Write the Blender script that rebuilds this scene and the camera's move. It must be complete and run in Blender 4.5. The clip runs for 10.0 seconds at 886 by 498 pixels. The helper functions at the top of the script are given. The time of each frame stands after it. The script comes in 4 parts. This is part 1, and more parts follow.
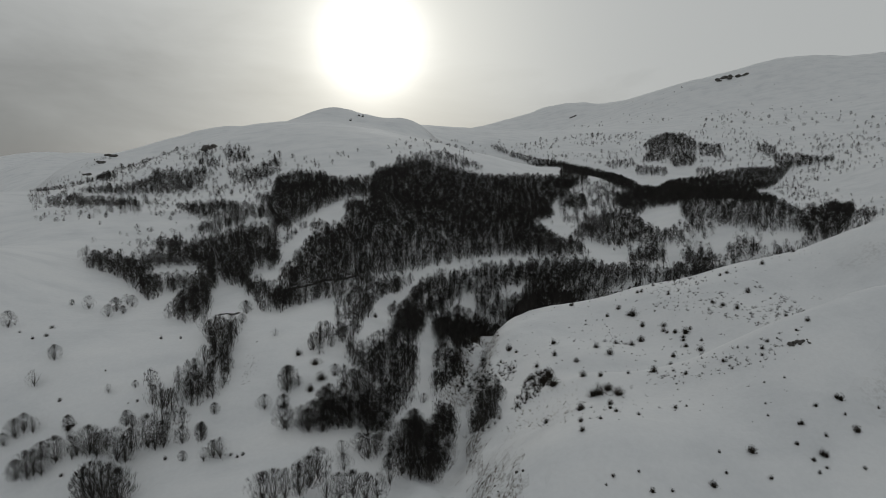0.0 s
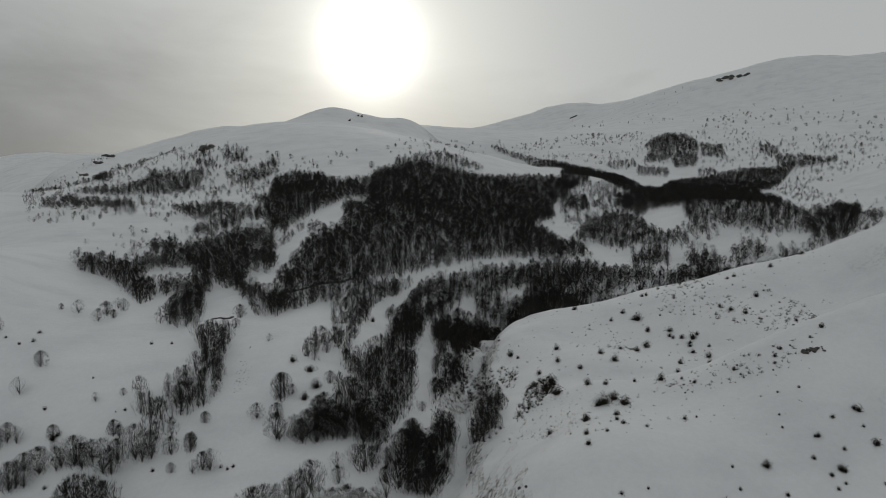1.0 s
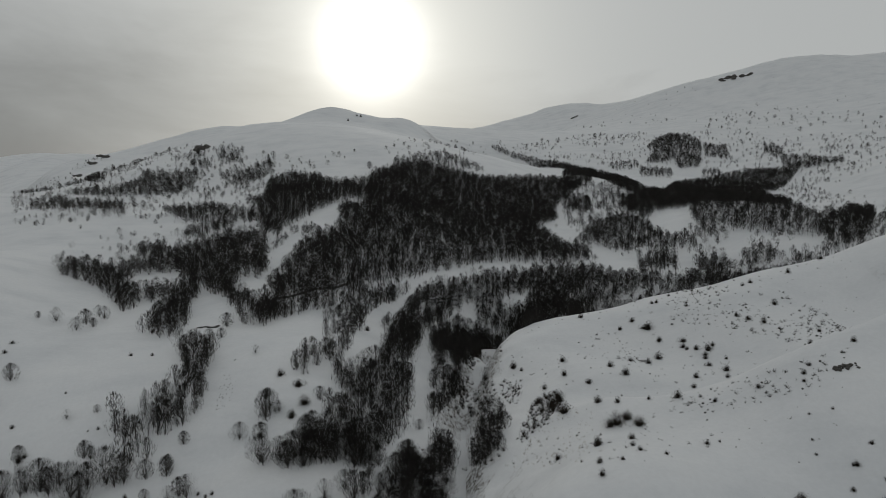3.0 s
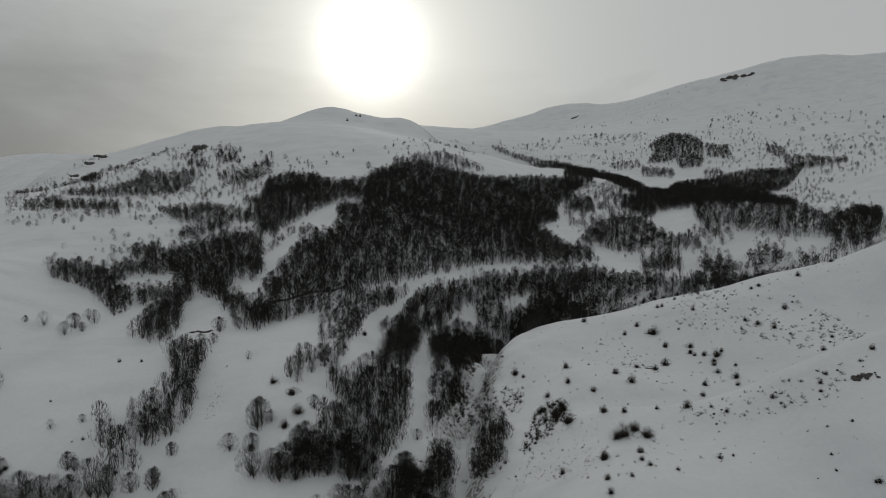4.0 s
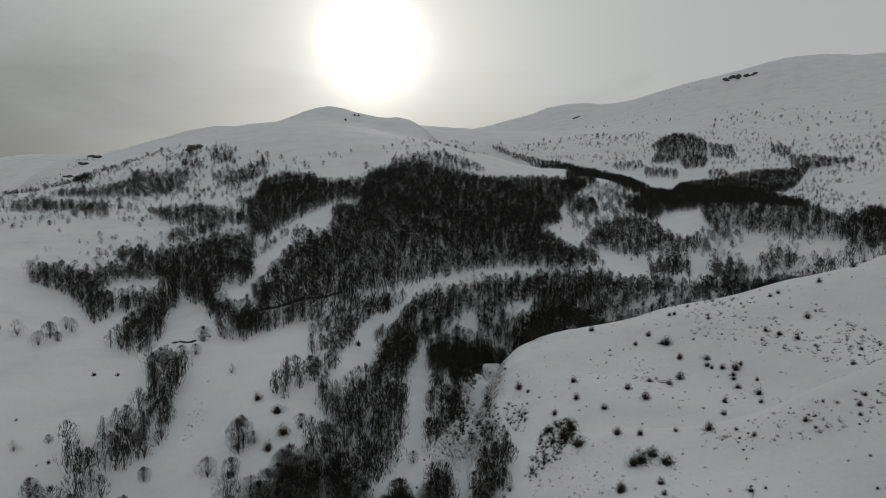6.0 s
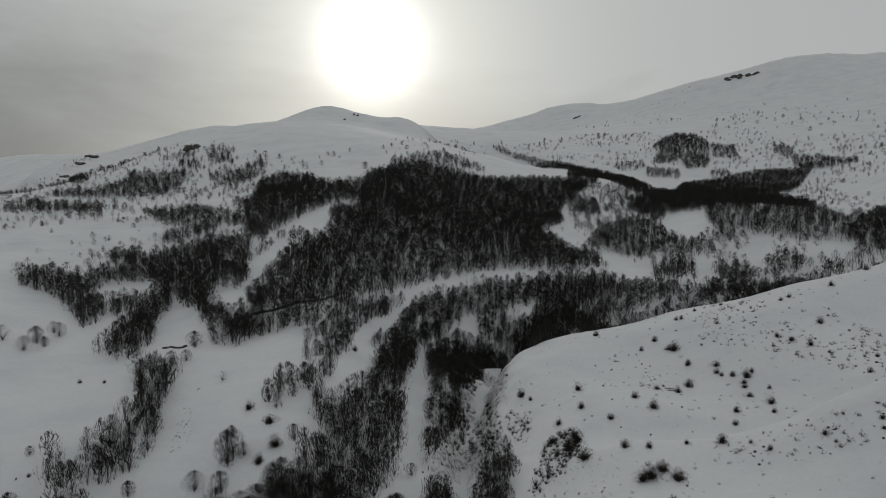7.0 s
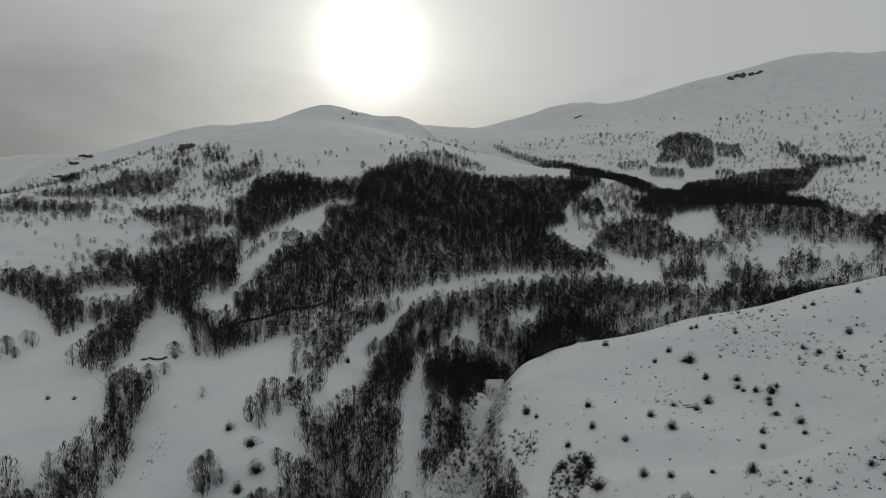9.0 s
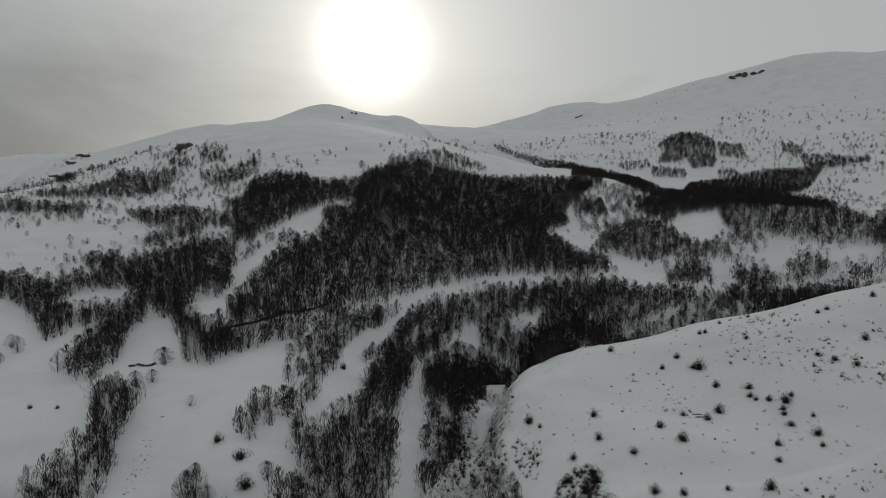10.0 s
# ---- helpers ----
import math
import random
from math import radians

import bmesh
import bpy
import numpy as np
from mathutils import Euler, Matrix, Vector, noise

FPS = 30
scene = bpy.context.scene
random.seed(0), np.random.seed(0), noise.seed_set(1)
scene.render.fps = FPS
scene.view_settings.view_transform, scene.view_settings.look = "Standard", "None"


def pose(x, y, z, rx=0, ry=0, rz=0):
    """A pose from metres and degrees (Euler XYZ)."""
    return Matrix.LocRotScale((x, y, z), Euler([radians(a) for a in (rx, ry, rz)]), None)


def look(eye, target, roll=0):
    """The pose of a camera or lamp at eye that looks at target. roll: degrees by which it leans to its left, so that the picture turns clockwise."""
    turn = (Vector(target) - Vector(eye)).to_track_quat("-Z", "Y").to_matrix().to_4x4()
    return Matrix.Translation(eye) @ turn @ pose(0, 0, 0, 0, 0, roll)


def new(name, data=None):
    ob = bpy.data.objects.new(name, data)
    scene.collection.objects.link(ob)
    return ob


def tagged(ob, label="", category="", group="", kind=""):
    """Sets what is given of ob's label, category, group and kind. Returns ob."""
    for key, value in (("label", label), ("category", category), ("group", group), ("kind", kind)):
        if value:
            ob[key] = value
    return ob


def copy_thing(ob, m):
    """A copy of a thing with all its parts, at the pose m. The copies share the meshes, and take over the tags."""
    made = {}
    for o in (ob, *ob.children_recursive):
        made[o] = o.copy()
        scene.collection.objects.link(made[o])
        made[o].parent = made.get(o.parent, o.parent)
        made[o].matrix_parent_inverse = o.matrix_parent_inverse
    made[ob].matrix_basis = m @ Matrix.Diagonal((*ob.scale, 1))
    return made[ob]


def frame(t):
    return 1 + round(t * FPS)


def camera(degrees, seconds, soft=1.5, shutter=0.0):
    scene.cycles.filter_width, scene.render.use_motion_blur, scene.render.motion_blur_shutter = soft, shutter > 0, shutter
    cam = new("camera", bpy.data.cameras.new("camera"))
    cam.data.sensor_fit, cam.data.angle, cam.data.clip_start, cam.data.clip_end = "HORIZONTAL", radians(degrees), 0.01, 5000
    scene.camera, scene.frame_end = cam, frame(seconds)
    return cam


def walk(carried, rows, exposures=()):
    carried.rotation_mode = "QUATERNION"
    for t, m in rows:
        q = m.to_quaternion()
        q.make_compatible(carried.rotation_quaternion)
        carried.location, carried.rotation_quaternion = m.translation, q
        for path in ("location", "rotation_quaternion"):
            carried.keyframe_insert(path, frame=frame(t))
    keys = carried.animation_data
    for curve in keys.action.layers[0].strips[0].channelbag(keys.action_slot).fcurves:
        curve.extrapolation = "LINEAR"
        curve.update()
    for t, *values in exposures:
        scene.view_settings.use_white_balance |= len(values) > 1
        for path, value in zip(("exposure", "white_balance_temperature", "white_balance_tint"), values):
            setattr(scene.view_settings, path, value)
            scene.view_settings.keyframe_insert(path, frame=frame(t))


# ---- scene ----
# ---------------------------------------------------------------- camera
cam = camera(70, 10.0, 0.7)
PATH = [
    (0.0, look((0.00, 0.00, 70.00), (-3.32, 99.44, 59.98), 0.02)),
    (1.0, look((0.04, 6.44, 70.06), (-3.29, 105.88, 60.12), 0.02)),
    (2.0, look((0.07, 12.89, 70.10), (-3.27, 112.34, 60.23), 0.02)),
    (3.0, look((0.09, 19.35, 70.14), (-3.26, 118.81, 60.33), 0.02)),
    (4.0, look((0.11, 25.83, 70.16), (-3.26, 125.30, 60.41), 0.03)),
    (5.0, look((0.11, 32.32, 70.16), (-3.27, 131.79, 60.48), 0.03)),
    (6.0, look((0.11, 38.83, 70.16), (-3.29, 138.31, 60.52), 0.03)),
    (7.0, look((0.09, 45.35, 70.14), (-3.33, 144.83, 60.53), 0.03)),
    (8.0, look((0.07, 51.89, 70.10), (-3.37, 151.37, 60.52), 0.03)),
    (9.0, look((0.04, 58.44, 70.06), (-3.43, 157.92, 60.48), 0.03)),
    (10.0, look((0.00, 65.00, 70.00), (-3.50, 164.48, 60.42), 0.04)),
]
walk(cam, PATH)

# ---------------------------------------------------------------- sky and sun
SUN = Vector((-0.1414, 0.9674, 0.2103)).normalized()
world = bpy.data.worlds.new("world")
scene.world = world
world.use_nodes = True
wt = world.node_tree
wt.nodes.clear()


def wnode(kind, **inputs):
    n = wt.nodes.new(kind)
    for k, v in inputs.items():
        n.inputs[k].default_value = v
    return n


def wmath(op, a, b=None, clamp=False):
    n = wt.nodes.new("ShaderNodeMath")
    n.operation, n.use_clamp = op, clamp
    for i, v in enumerate((a, b)):
        if v is None:
            continue
        if isinstance(v, (int, float)):
            n.inputs[i].default_value = v
        else:
            wt.links.new(v, n.inputs[i])
    return n.outputs[0]


w_dir = wt.nodes.new("ShaderNodeTexCoord").outputs["Generated"]
w_sep = wt.nodes.new("ShaderNodeSeparateXYZ")
wt.links.new(w_dir, w_sep.inputs[0])
w_dot = wt.nodes.new("ShaderNodeVectorMath")
w_dot.operation = "DOT_PRODUCT"
wt.links.new(w_dir, w_dot.inputs[0])
w_dot.inputs[1].default_value = SUN
w_cos = wmath("SUBTRACT", w_dot.outputs["Value"], 1.0)


def halo(strength, sharp):
    """Light scattered by the cloud round the sun, falling off with the angle from it."""
    return wmath("MULTIPLY", wmath("EXPONENT", wmath("MULTIPLY", w_cos, sharp)), strength)


# cloud deck: soft streaks, denser towards the west and down at the horizon there
w_map = wt.nodes.new("ShaderNodeMapping")
w_map.inputs["Scale"].default_value = (1.0, 1.0, 3.5)
wt.links.new(w_dir, w_map.inputs[0])
w_noise = wnode("ShaderNodeTexNoise", Scale=2.6, Detail=6.0, Roughness=0.55, Distortion=0.4)
wt.links.new(w_map.outputs[0], w_noise.inputs["Vector"])
w_streak = wmath("MULTIPLY", wmath("SUBTRACT", w_noise.outputs["Fac"], 0.5), 0.34)
w_west = wmath("MULTIPLY", w_sep.outputs["X"], 0.17)
w_rise = wmath("MULTIPLY", w_sep.outputs["Z"], 0.60, True)
w_deck = wmath("ADD", wmath("ADD", 0.288, w_west), wmath("ADD", w_rise, w_streak))
w_deck = wmath("MINIMUM", wmath("MAXIMUM", w_deck, 0.12), 0.42)
w_wide = halo(0.10, 10.0)
w_mid = halo(0.33, 45.0)
w_core = halo(1.25, 480.0)
deck_rgb = wt.nodes.new("ShaderNodeCombineColor")
for ch, k in (("Red", 0.968), ("Green", 1.0), ("Blue", 0.995)):
    wt.links.new(wmath("MULTIPLY", w_deck, k), deck_rgb.inputs[ch])
glow_rgb = wt.nodes.new("ShaderNodeCombineColor")
for ch, ks in (("Red", (1.0, 1.0, 1.0)), ("Green", (0.985, 0.97, 0.97)), ("Blue", (0.90, 0.82, 0.9))):
    s = wmath("ADD", wmath("MULTIPLY", w_wide, ks[0]), wmath("MULTIPLY", w_mid, ks[1]))
    wt.links.new(wmath("ADD", s, wmath("MULTIPLY", w_core, ks[2])), glow_rgb.inputs[ch])
w_add = wt.nodes.new("ShaderNodeMix")
w_add.data_type, w_add.blend_type = "RGBA", "ADD"
w_add.inputs["Factor"].default_value = 1.0
wt.links.new(deck_rgb.outputs[0], w_add.inputs["A"])
wt.links.new(glow_rgb.outputs[0], w_add.inputs["B"])
# the clear sky above the deck, seen faintly through it
w_sky = wt.nodes.new("ShaderNodeTexSky")
w_sky.sky_type, w_sky.sun_disc = "NISHITA", False
w_sky.sun_elevation = math.asin(SUN.z)
w_sky.sun_rotation = math.atan2(SUN.x, SUN.y)
w_bg_sky = wnode("ShaderNodeBackground", Strength=0.0015)
wt.links.new(w_sky.outputs[0], w_bg_sky.inputs["Color"])
w_bg = wnode("ShaderNodeBackground", Strength=1.0)
wt.links.new(w_add.outputs["Result"], w_bg.inputs["Color"])
w_sum = wt.nodes.new("ShaderNodeAddShader")
wt.links.new(w_bg_sky.outputs[0], w_sum.inputs[0])
wt.links.new(w_bg.outputs[0], w_sum.inputs[1])
wt.links.new(w_sum.outputs[0], wt.nodes.new("ShaderNodeOutputWorld").inputs["Surface"])

sun = new("sun", bpy.data.lights.new("sun", "SUN"))
sun.data.energy, sun.data.angle, sun.data.color = 0.2, radians(12), (1.0, 0.95, 0.86)
sun.matrix_world = look(SUN * 1000, (0, 0, 0))


# ---------------------------------------------------------------- materials
def material(name, build):
    m = bpy.data.materials.new(name)
    m.use_nodes = True
    t = m.node_tree
    build(t, t.nodes["Principled BSDF"])
    return m


def tex(t, scale, detail=4.0, rough=0.55, coords="Object", stretch=(1, 1, 1)):
    c, mp, n = (t.nodes.new("ShaderNode" + k) for k in ("TexCoord", "Mapping", "TexNoise"))
    mp.inputs["Scale"].default_value = stretch
    n.inputs["Scale"].default_value, n.inputs["Detail"].default_value, n.inputs["Roughness"].default_value = scale, detail, rough
    t.links.new(c.outputs[coords], mp.inputs[0])
    t.links.new(mp.outputs[0], n.inputs["Vector"])
    return n.outputs["Fac"]


def ramp(t, fac, stops):
    r = t.nodes.new("ShaderNodeValToRGB")
    while len(r.color_ramp.elements) < len(stops):
        r.color_ramp.elements.new(0.5)
    for e, (pos, col) in zip(r.color_ramp.elements, stops):
        e.position, e.color = pos, (*col, 1)
    t.links.new(fac, r.inputs[0])
    return r.outputs["Color"]


def mix(t, fac, a, b, blend="MIX"):
    n = t.nodes.new("ShaderNodeMix")
    n.data_type, n.blend_type = "RGBA", blend
    for s, v in (("Factor", fac), ("A", a), ("B", b)):
        if isinstance(v, (int, float, tuple)):
            n.inputs[s].default_value = v
        else:
            t.links.new(v, n.inputs[s])
    return n.outputs["Result"]


def bump(t, bsdf, fac, strength, distance):
    b = t.nodes.new("ShaderNodeBump")
    b.inputs["Strength"].default_value, b.inputs["Distance"].default_value = strength, distance
    t.links.new(fac, b.inputs["Height"])
    t.links.new(b.outputs[0], bsdf.inputs["Normal"])


def snow_build(t, b):
    # wind-packed snow, with faint dirt and dry-grass tints on slopes too steep to hold it
    drift = tex(t, 0.035, 6, 0.6, stretch=(1, 1.8, 1))
    crust = tex(t, 0.9, 5, 0.65)
    base = ramp(t, drift, [(0.25, (0.60, 0.618, 0.64)), (0.5, (0.70, 0.713, 0.73)), (0.8, (0.76, 0.767, 0.775))])
    grain = ramp(t, crust, [(0.2, (0.93, 0.93, 0.93)), (0.7, (1, 1, 1))])
    col = mix(t, 1.0, base, grain, "MULTIPLY")
    geo, sep = t.nodes.new("ShaderNodeNewGeometry"), t.nodes.new("ShaderNodeSeparateXYZ")
    t.links.new(geo.outputs["True Normal"], sep.inputs[0])
    steep = t.nodes.new("ShaderNodeMapRange")
    for k, v in (("From Min", 0.80), ("From Max", 0.62)):
        steep.inputs[k].default_value = v
    t.links.new(sep.outputs["Z"], steep.inputs["Value"])
    earth = ramp(t, tex(t, 1.4, 6, 0.7), [(0.3, (0.05, 0.045, 0.04)), (0.6, (0.16, 0.14, 0.12))])
    patchy = t.nodes.new("ShaderNodeMath")
    patchy.operation = "MULTIPLY"
    t.links.new(steep.outputs[0], patchy.inputs[0])
    t.links.new(ramp(t, tex(t, 0.9, 6, 0.75), [(0.45, (0, 0, 0)), (0.6, (1, 1, 1))]), patchy.inputs[1])
    t.links.new(mix(t, patchy.outputs[0], col, earth), b.inputs["Base Color"])
    b.inputs["Roughness"].default_value = 0.62
    b.inputs["Specular IOR Level"].default_value = 0.25
    bump(t, b, mix(t, 0.4, drift, crust), 0.5, 0.25)


def bark_build(dark, light):
    def build(t, b):
        geo = t.nodes.new("ShaderNodeNewGeometry")
        per = ramp(t, geo.outputs["Random Per Island"], [(0.0, dark), (1.0, light)])
        wear = ramp(t, tex(t, 3.0, 4, 0.6, stretch=(1, 1, 0.3)), [(0.3, (0.7, 0.7, 0.7)), (0.7, (1.15, 1.13, 1.1))])
        t.links.new(mix(t, 1.0, per, wear, "MULTIPLY"), b.inputs["Base Color"])
        b.inputs["Roughness"].default_value = 0.9
        b.inputs["Specular IOR Level"].default_value = 0.1
    return build


def rock_build(t, b):
    n = tex(t, 0.6, 8, 0.65)
    geo = t.nodes.new("ShaderNodeNewGeometry")
    per = ramp(t, geo.outputs["Random Per Island"], [(0, (0.7, 0.7, 0.7)), (1, (1.2, 1.17, 1.12))])
    col = mix(t, 1.0, ramp(t, n, [(0.3, (0.03, 0.029, 0.028)), (0.55, (0.075, 0.072, 0.069)), (0.75, (0.14, 0.135, 0.13))]), per, "MULTIPLY")
    t.links.new(col, b.inputs["Base Color"])
    b.inputs["Roughness"].default_value = 0.9
    bump(t, b, n, 0.8, 0.3)


SNOW = material("snow", snow_build)
BARK = material("bark", bark_build((0.04, 0.037, 0.035), (0.125, 0.118, 0.11)))
WOOD = material("bare_twigs", bark_build((0.014, 0.0135, 0.013), (0.048, 0.045, 0.042)))
SHRUB = material("shrub_twigs", bark_build((0.016, 0.0145, 0.013), (0.06, 0.05, 0.04)))
STRAW = material("dry_grass", bark_build((0.13, 0.10, 0.065), (0.30, 0.24, 0.16)))
ROCK = material("rock", rock_build)

# ---------------------------------------------------------------- the lie of the land
# each mound: x, y, spread, height over the valley level (metres)
VALLEY = [
    (-270, -120, 90, -49.0), (-180, -120, 90, -4.9), (-90, -120, 90, -3.5), (0, -120, 90, -9.5), (90, -120, 90, -6.2), (180, -120, 90, -1.1),
    (270, -120, 90, 1.0), (-225, 20, 90, -11.9), (-135, 20, 90, 21.0), (-45, 20, 90, -2.5), (45, 20, 90, -12.4), (135, 20, 90, -3.6),
    (225, 20, 90, 0.8), (315, 20, 90, 4.4), (-138, 85, 46, -7.0), (-92, 85, 46, -6.0), (-46, 85, 46, 25.6), (0, 85, 46, -15.5),
    (46, 85, 46, -11.4), (92, 85, 46, 8.1), (138, 85, 46, 0.9), (-161, 130, 46, -14.4),
]
VALLEY_B = [
    (-115, 130, 46, -49.9), (-69, 130, 46, -10.8), (-23, 130, 46, 9.1), (23, 130, 46, -9.3), (69, 130, 46, 11.3), (115, 130, 46, 3.4),
    (161, 130, 46, -4.4), (207, 130, 46, -3.4), (-184, 165, 46, -8.6), (-138, 165, 46, 14.8), (-92, 165, 46, 29.0), (-46, 165, 46, -19.2),
    (0, 165, 46, -24.5), (46, 165, 46, -6.3), (92, 165, 46, 9.1), (138, 165, 46, -2.5), (184, 165, 46, -2.0),
]
VALLEY_SIDES = [
    (-207, 200, 46, 1.3), (-161, 200, 46, -5.3), (-115, 200, 46, 9.8), (-69, 200, 46, -28.0), (-23, 200, 46, 56.1), (69, 200, 46, 2.4),
    (207, 200, 46, 13.1), (253, 200, 46, 8.6), (-270, 240, 54, 21.1), (-216, 240, 54, 14.5), (-162, 240, 54, 9.5), (-108, 240, 54, -36.0),
    (-54, 240, 54, 40.0), (0, 240, 54, -58.6), (54, 240, 54, -32.1), (108, 240, 54, 13.0), (162, 240, 54, 3.2), (216, 240, 54, 25.4),
    (270, 240, 54, 17.2),
]
SPUR = [
    (21, 125, 21, 22.7), (44, 125, 21, 2.3), (67, 125, 21, -2.7), (90, 125, 21, -8.4), (113, 125, 21, -12.1), (15, 150, 21, -6.8),
    (38, 150, 21, 16.4), (61, 150, 21, -4.3), (84, 150, 21, 17.6), (107, 150, 21, -7.7), (21, 175, 21, 17.8), (44, 175, 21, -8.1),
    (67, 175, 21, 9.8), (90, 175, 21, -2.5), (113, 175, 21, 13.0), (15, 200, 21, -14.0), (38, 200, 21, 25.2), (61, 200, 21, 2.9),
    (84, 200, 21, -11.7), (107, 200, 21, 6.0), (21, 225, 21, 23.2), (44, 225, 21, -9.9),
]
SPUR_B = [
    (67, 225, 21, 13.6), (90, 225, 21, 26.0), (113, 225, 21, -18.7), (15, 250, 21, 2.7), (38, 250, 21, 24.7), (61, 250, 21, -14.8),
    (84, 250, 21, -19.1), (107, 250, 21, 35.3), (25, 272, 17, 4.3), (37, 246, 16, 4.7), (50, 272, 17, 3.9), (62, 246, 16, 22.7),
    (75, 272, 17, 38.6), (87, 246, 16, 3.1), (100, 272, 17, -6.6), (112, 246, 16, -5.4), (125, 272, 17, -3.0), (137, 246, 16, 6.1),
    (150, 272, 17, 6.3), (162, 246, 16, 11.7), (20, 292, 18, -13.1), (45, 292, 18, 24.4),
]
SPUR_C = [
    (70, 292, 18, -43.2),
]
LOWER_SLOPES = [
    (-286, 288, 64, -5.3), (-223, 288, 64, -7.4), (-159, 288, 64, -4.3), (-95, 288, 64, 17.8), (-32, 288, 64, -5.7), (32, 288, 64, 3.2),
    (95, 288, 64, 29.7), (159, 288, 64, -33.7), (223, 288, 64, 2.3), (286, 288, 64, 17.6), (350, 288, 64, 11.4), (-375, 345, 75, -1.5),
    (-300, 345, 75, -19.7), (-225, 345, 75, 26.9), (-150, 345, 75, -28.9), (-75, 345, 75, 7.5), (0, 345, 75, -1.6), (75, 345, 75, -10.3),
    (150, 345, 75, -14.1), (225, 345, 75, 4.2), (300, 345, 75, 10.8), (375, 345, 75, 8.4),
]
LOWER_SLOPES_B = [
    (-400, 415, 89, -5.5), (-312, 415, 89, -4.3), (-222, 415, 89, 35.4), (-134, 415, 89, -9.3), (-44, 415, 89, 34.9), (44, 415, 89, -19.0),
    (134, 415, 89, 30.3), (222, 415, 89, 26.8), (312, 415, 89, -24.8), (400, 415, 89, -11.3), (490, 415, 89, 15.9),
]
UPPER_SLOPES = [
    (-424, 500, 106, 56.9), (-318, 500, 106, 4.3), (-212, 500, 106, -34.2), (-106, 500, 106, 17.2), (0, 500, 106, -5.5), (106, 500, 106, -33.9),
    (212, 500, 106, 20.4), (318, 500, 106, -16.5), (424, 500, 106, 9.2), (-441, 600, 126, -12.0), (-315, 600, 126, 6.7), (-189, 600, 126, -3.0),
    (-63, 600, 126, 22.1), (63, 600, 126, 7.2), (189, 600, 126, 28.5), (315, 600, 126, -11.4), (441, 600, 126, 18.9), (567, 600, 126, 60.3),
    (-600, 720, 150, 4.9), (-450, 720, 150, -17.9), (-300, 720, 150, 26.4), (-150, 720, 150, 37.0),
]
UPPER_SLOPES_B = [
    (0, 720, 150, 9.9), (150, 720, 150, 9.0), (300, 720, 150, -15.4), (450, 720, 150, -5.9), (600, 720, 150, 20.4),
]
RIDGES = [
    (-626, 865, 179, 10.3), (-448, 865, 179, 23.8), (-268, 865, 179, 12.6), (-90, 865, 179, 16.7), (90, 865, 179, -28.2), (268, 865, 179, 17.3),
    (448, 865, 179, 15.0), (626, 865, 179, -13.9), (806, 865, 179, 47.4), (-856, 1040, 214, 1.5), (-642, 1040, 214, -3.1), (-428, 1040, 214, 11.4),
    (-214, 1040, 214, 23.1), (0, 1040, 214, 21.9), (214, 1040, 214, 21.7), (428, 1040, 214, 43.6), (642, 1040, 214, -6.8), (856, 1040, 214, 50.4),
    (-420, 905, 42, 3.7), (-370, 905, 42, 5.7), (-320, 905, 42, 2.7), (-270, 905, 42, -11.8),
]
RIDGES_B = [
    (-220, 905, 42, 9.0), (-170, 905, 42, 20.2), (-120, 905, 42, -7.6), (-70, 905, 42, 30.9), (-20, 905, 42, -6.3), (30, 905, 42, -59.5),
    (-560, 800, 50, -6.0), (-500, 800, 50, 25.2), (-440, 800, 50, -6.5), (-380, 800, 50, -8.3), (-320, 800, 50, 2.4),
]
SUMMITS = [
    (-896, 1250, 256, -9.7), (-640, 1250, 256, 20.1), (-384, 1250, 256, 49.8), (-128, 1250, 256, 38.0), (384, 1250, 256, 8.2), (640, 1250, 256, 7.4),
    (896, 1250, 256, 41.0), (1152, 1250, 256, 52.8), (-1224, 1500, 306, -3.1), (-612, 1500, 306, 23.3), (-306, 1500, 306, 23.7), (0, 1500, 306, -6.7),
    (306, 1500, 306, 8.5), (612, 1500, 306, 44.8), (918, 1500, 306, 53.3), (1224, 1500, 306, 37.4), (-915, 1800, 366, 2.7), (-549, 1800, 366, 15.2),
    (-183, 1800, 366, 41.2), (183, 1800, 366, 98.3), (549, 1800, 366, 114.4), (915, 1800, 366, 66.5),
]
SUMMITS_B = [
    (1281, 1800, 366, 25.2), (1647, 1800, 366, 5.7), (150, 1420, 90, -17.8), (260, 1420, 90, -5.3), (480, 1420, 90, 24.7), (590, 1420, 90, 10.4),
    (700, 1420, 90, 39.6), (810, 1420, 90, 13.0), (920, 1420, 90, 22.1), (1030, 1420, 90, 56.7), (-20, 1700, 90, -9.7), (80, 1700, 90, 10.2),
    (180, 1700, 90, -5.8), (280, 1700, 90, 34.4), (380, 1700, 90, -34.5), (480, 1700, 90, 18.8),
]
LOCAL_RISES = [
    (-52, 178, 17, 0.4), (34, 180, 17, -0.8), (53, 202, 17, 0.6), (61, 235, 17, -1.1), (-286, 468, 28, 1.3), (-106, 159, 17, 1.6),
    (-17, 162, 17, 2.1), (109, 211, 17, -2.0), (48, 152, 17, -2.7), (30, 154, 17, 0.3), (20, 191, 17, 3.2), (16, 220, 17, 1.2),
    (32, 213, 17, -0.4), (73, 192, 17, -0.4), (100, 222, 17, -0.3), (-131, 242, 17, 0.9), (-82, 233, 17, -0.8), (-62, 203, 17, 0.3),
    (-70, 170, 17, -1.5), (-103, 176, 17, 1.9),
]
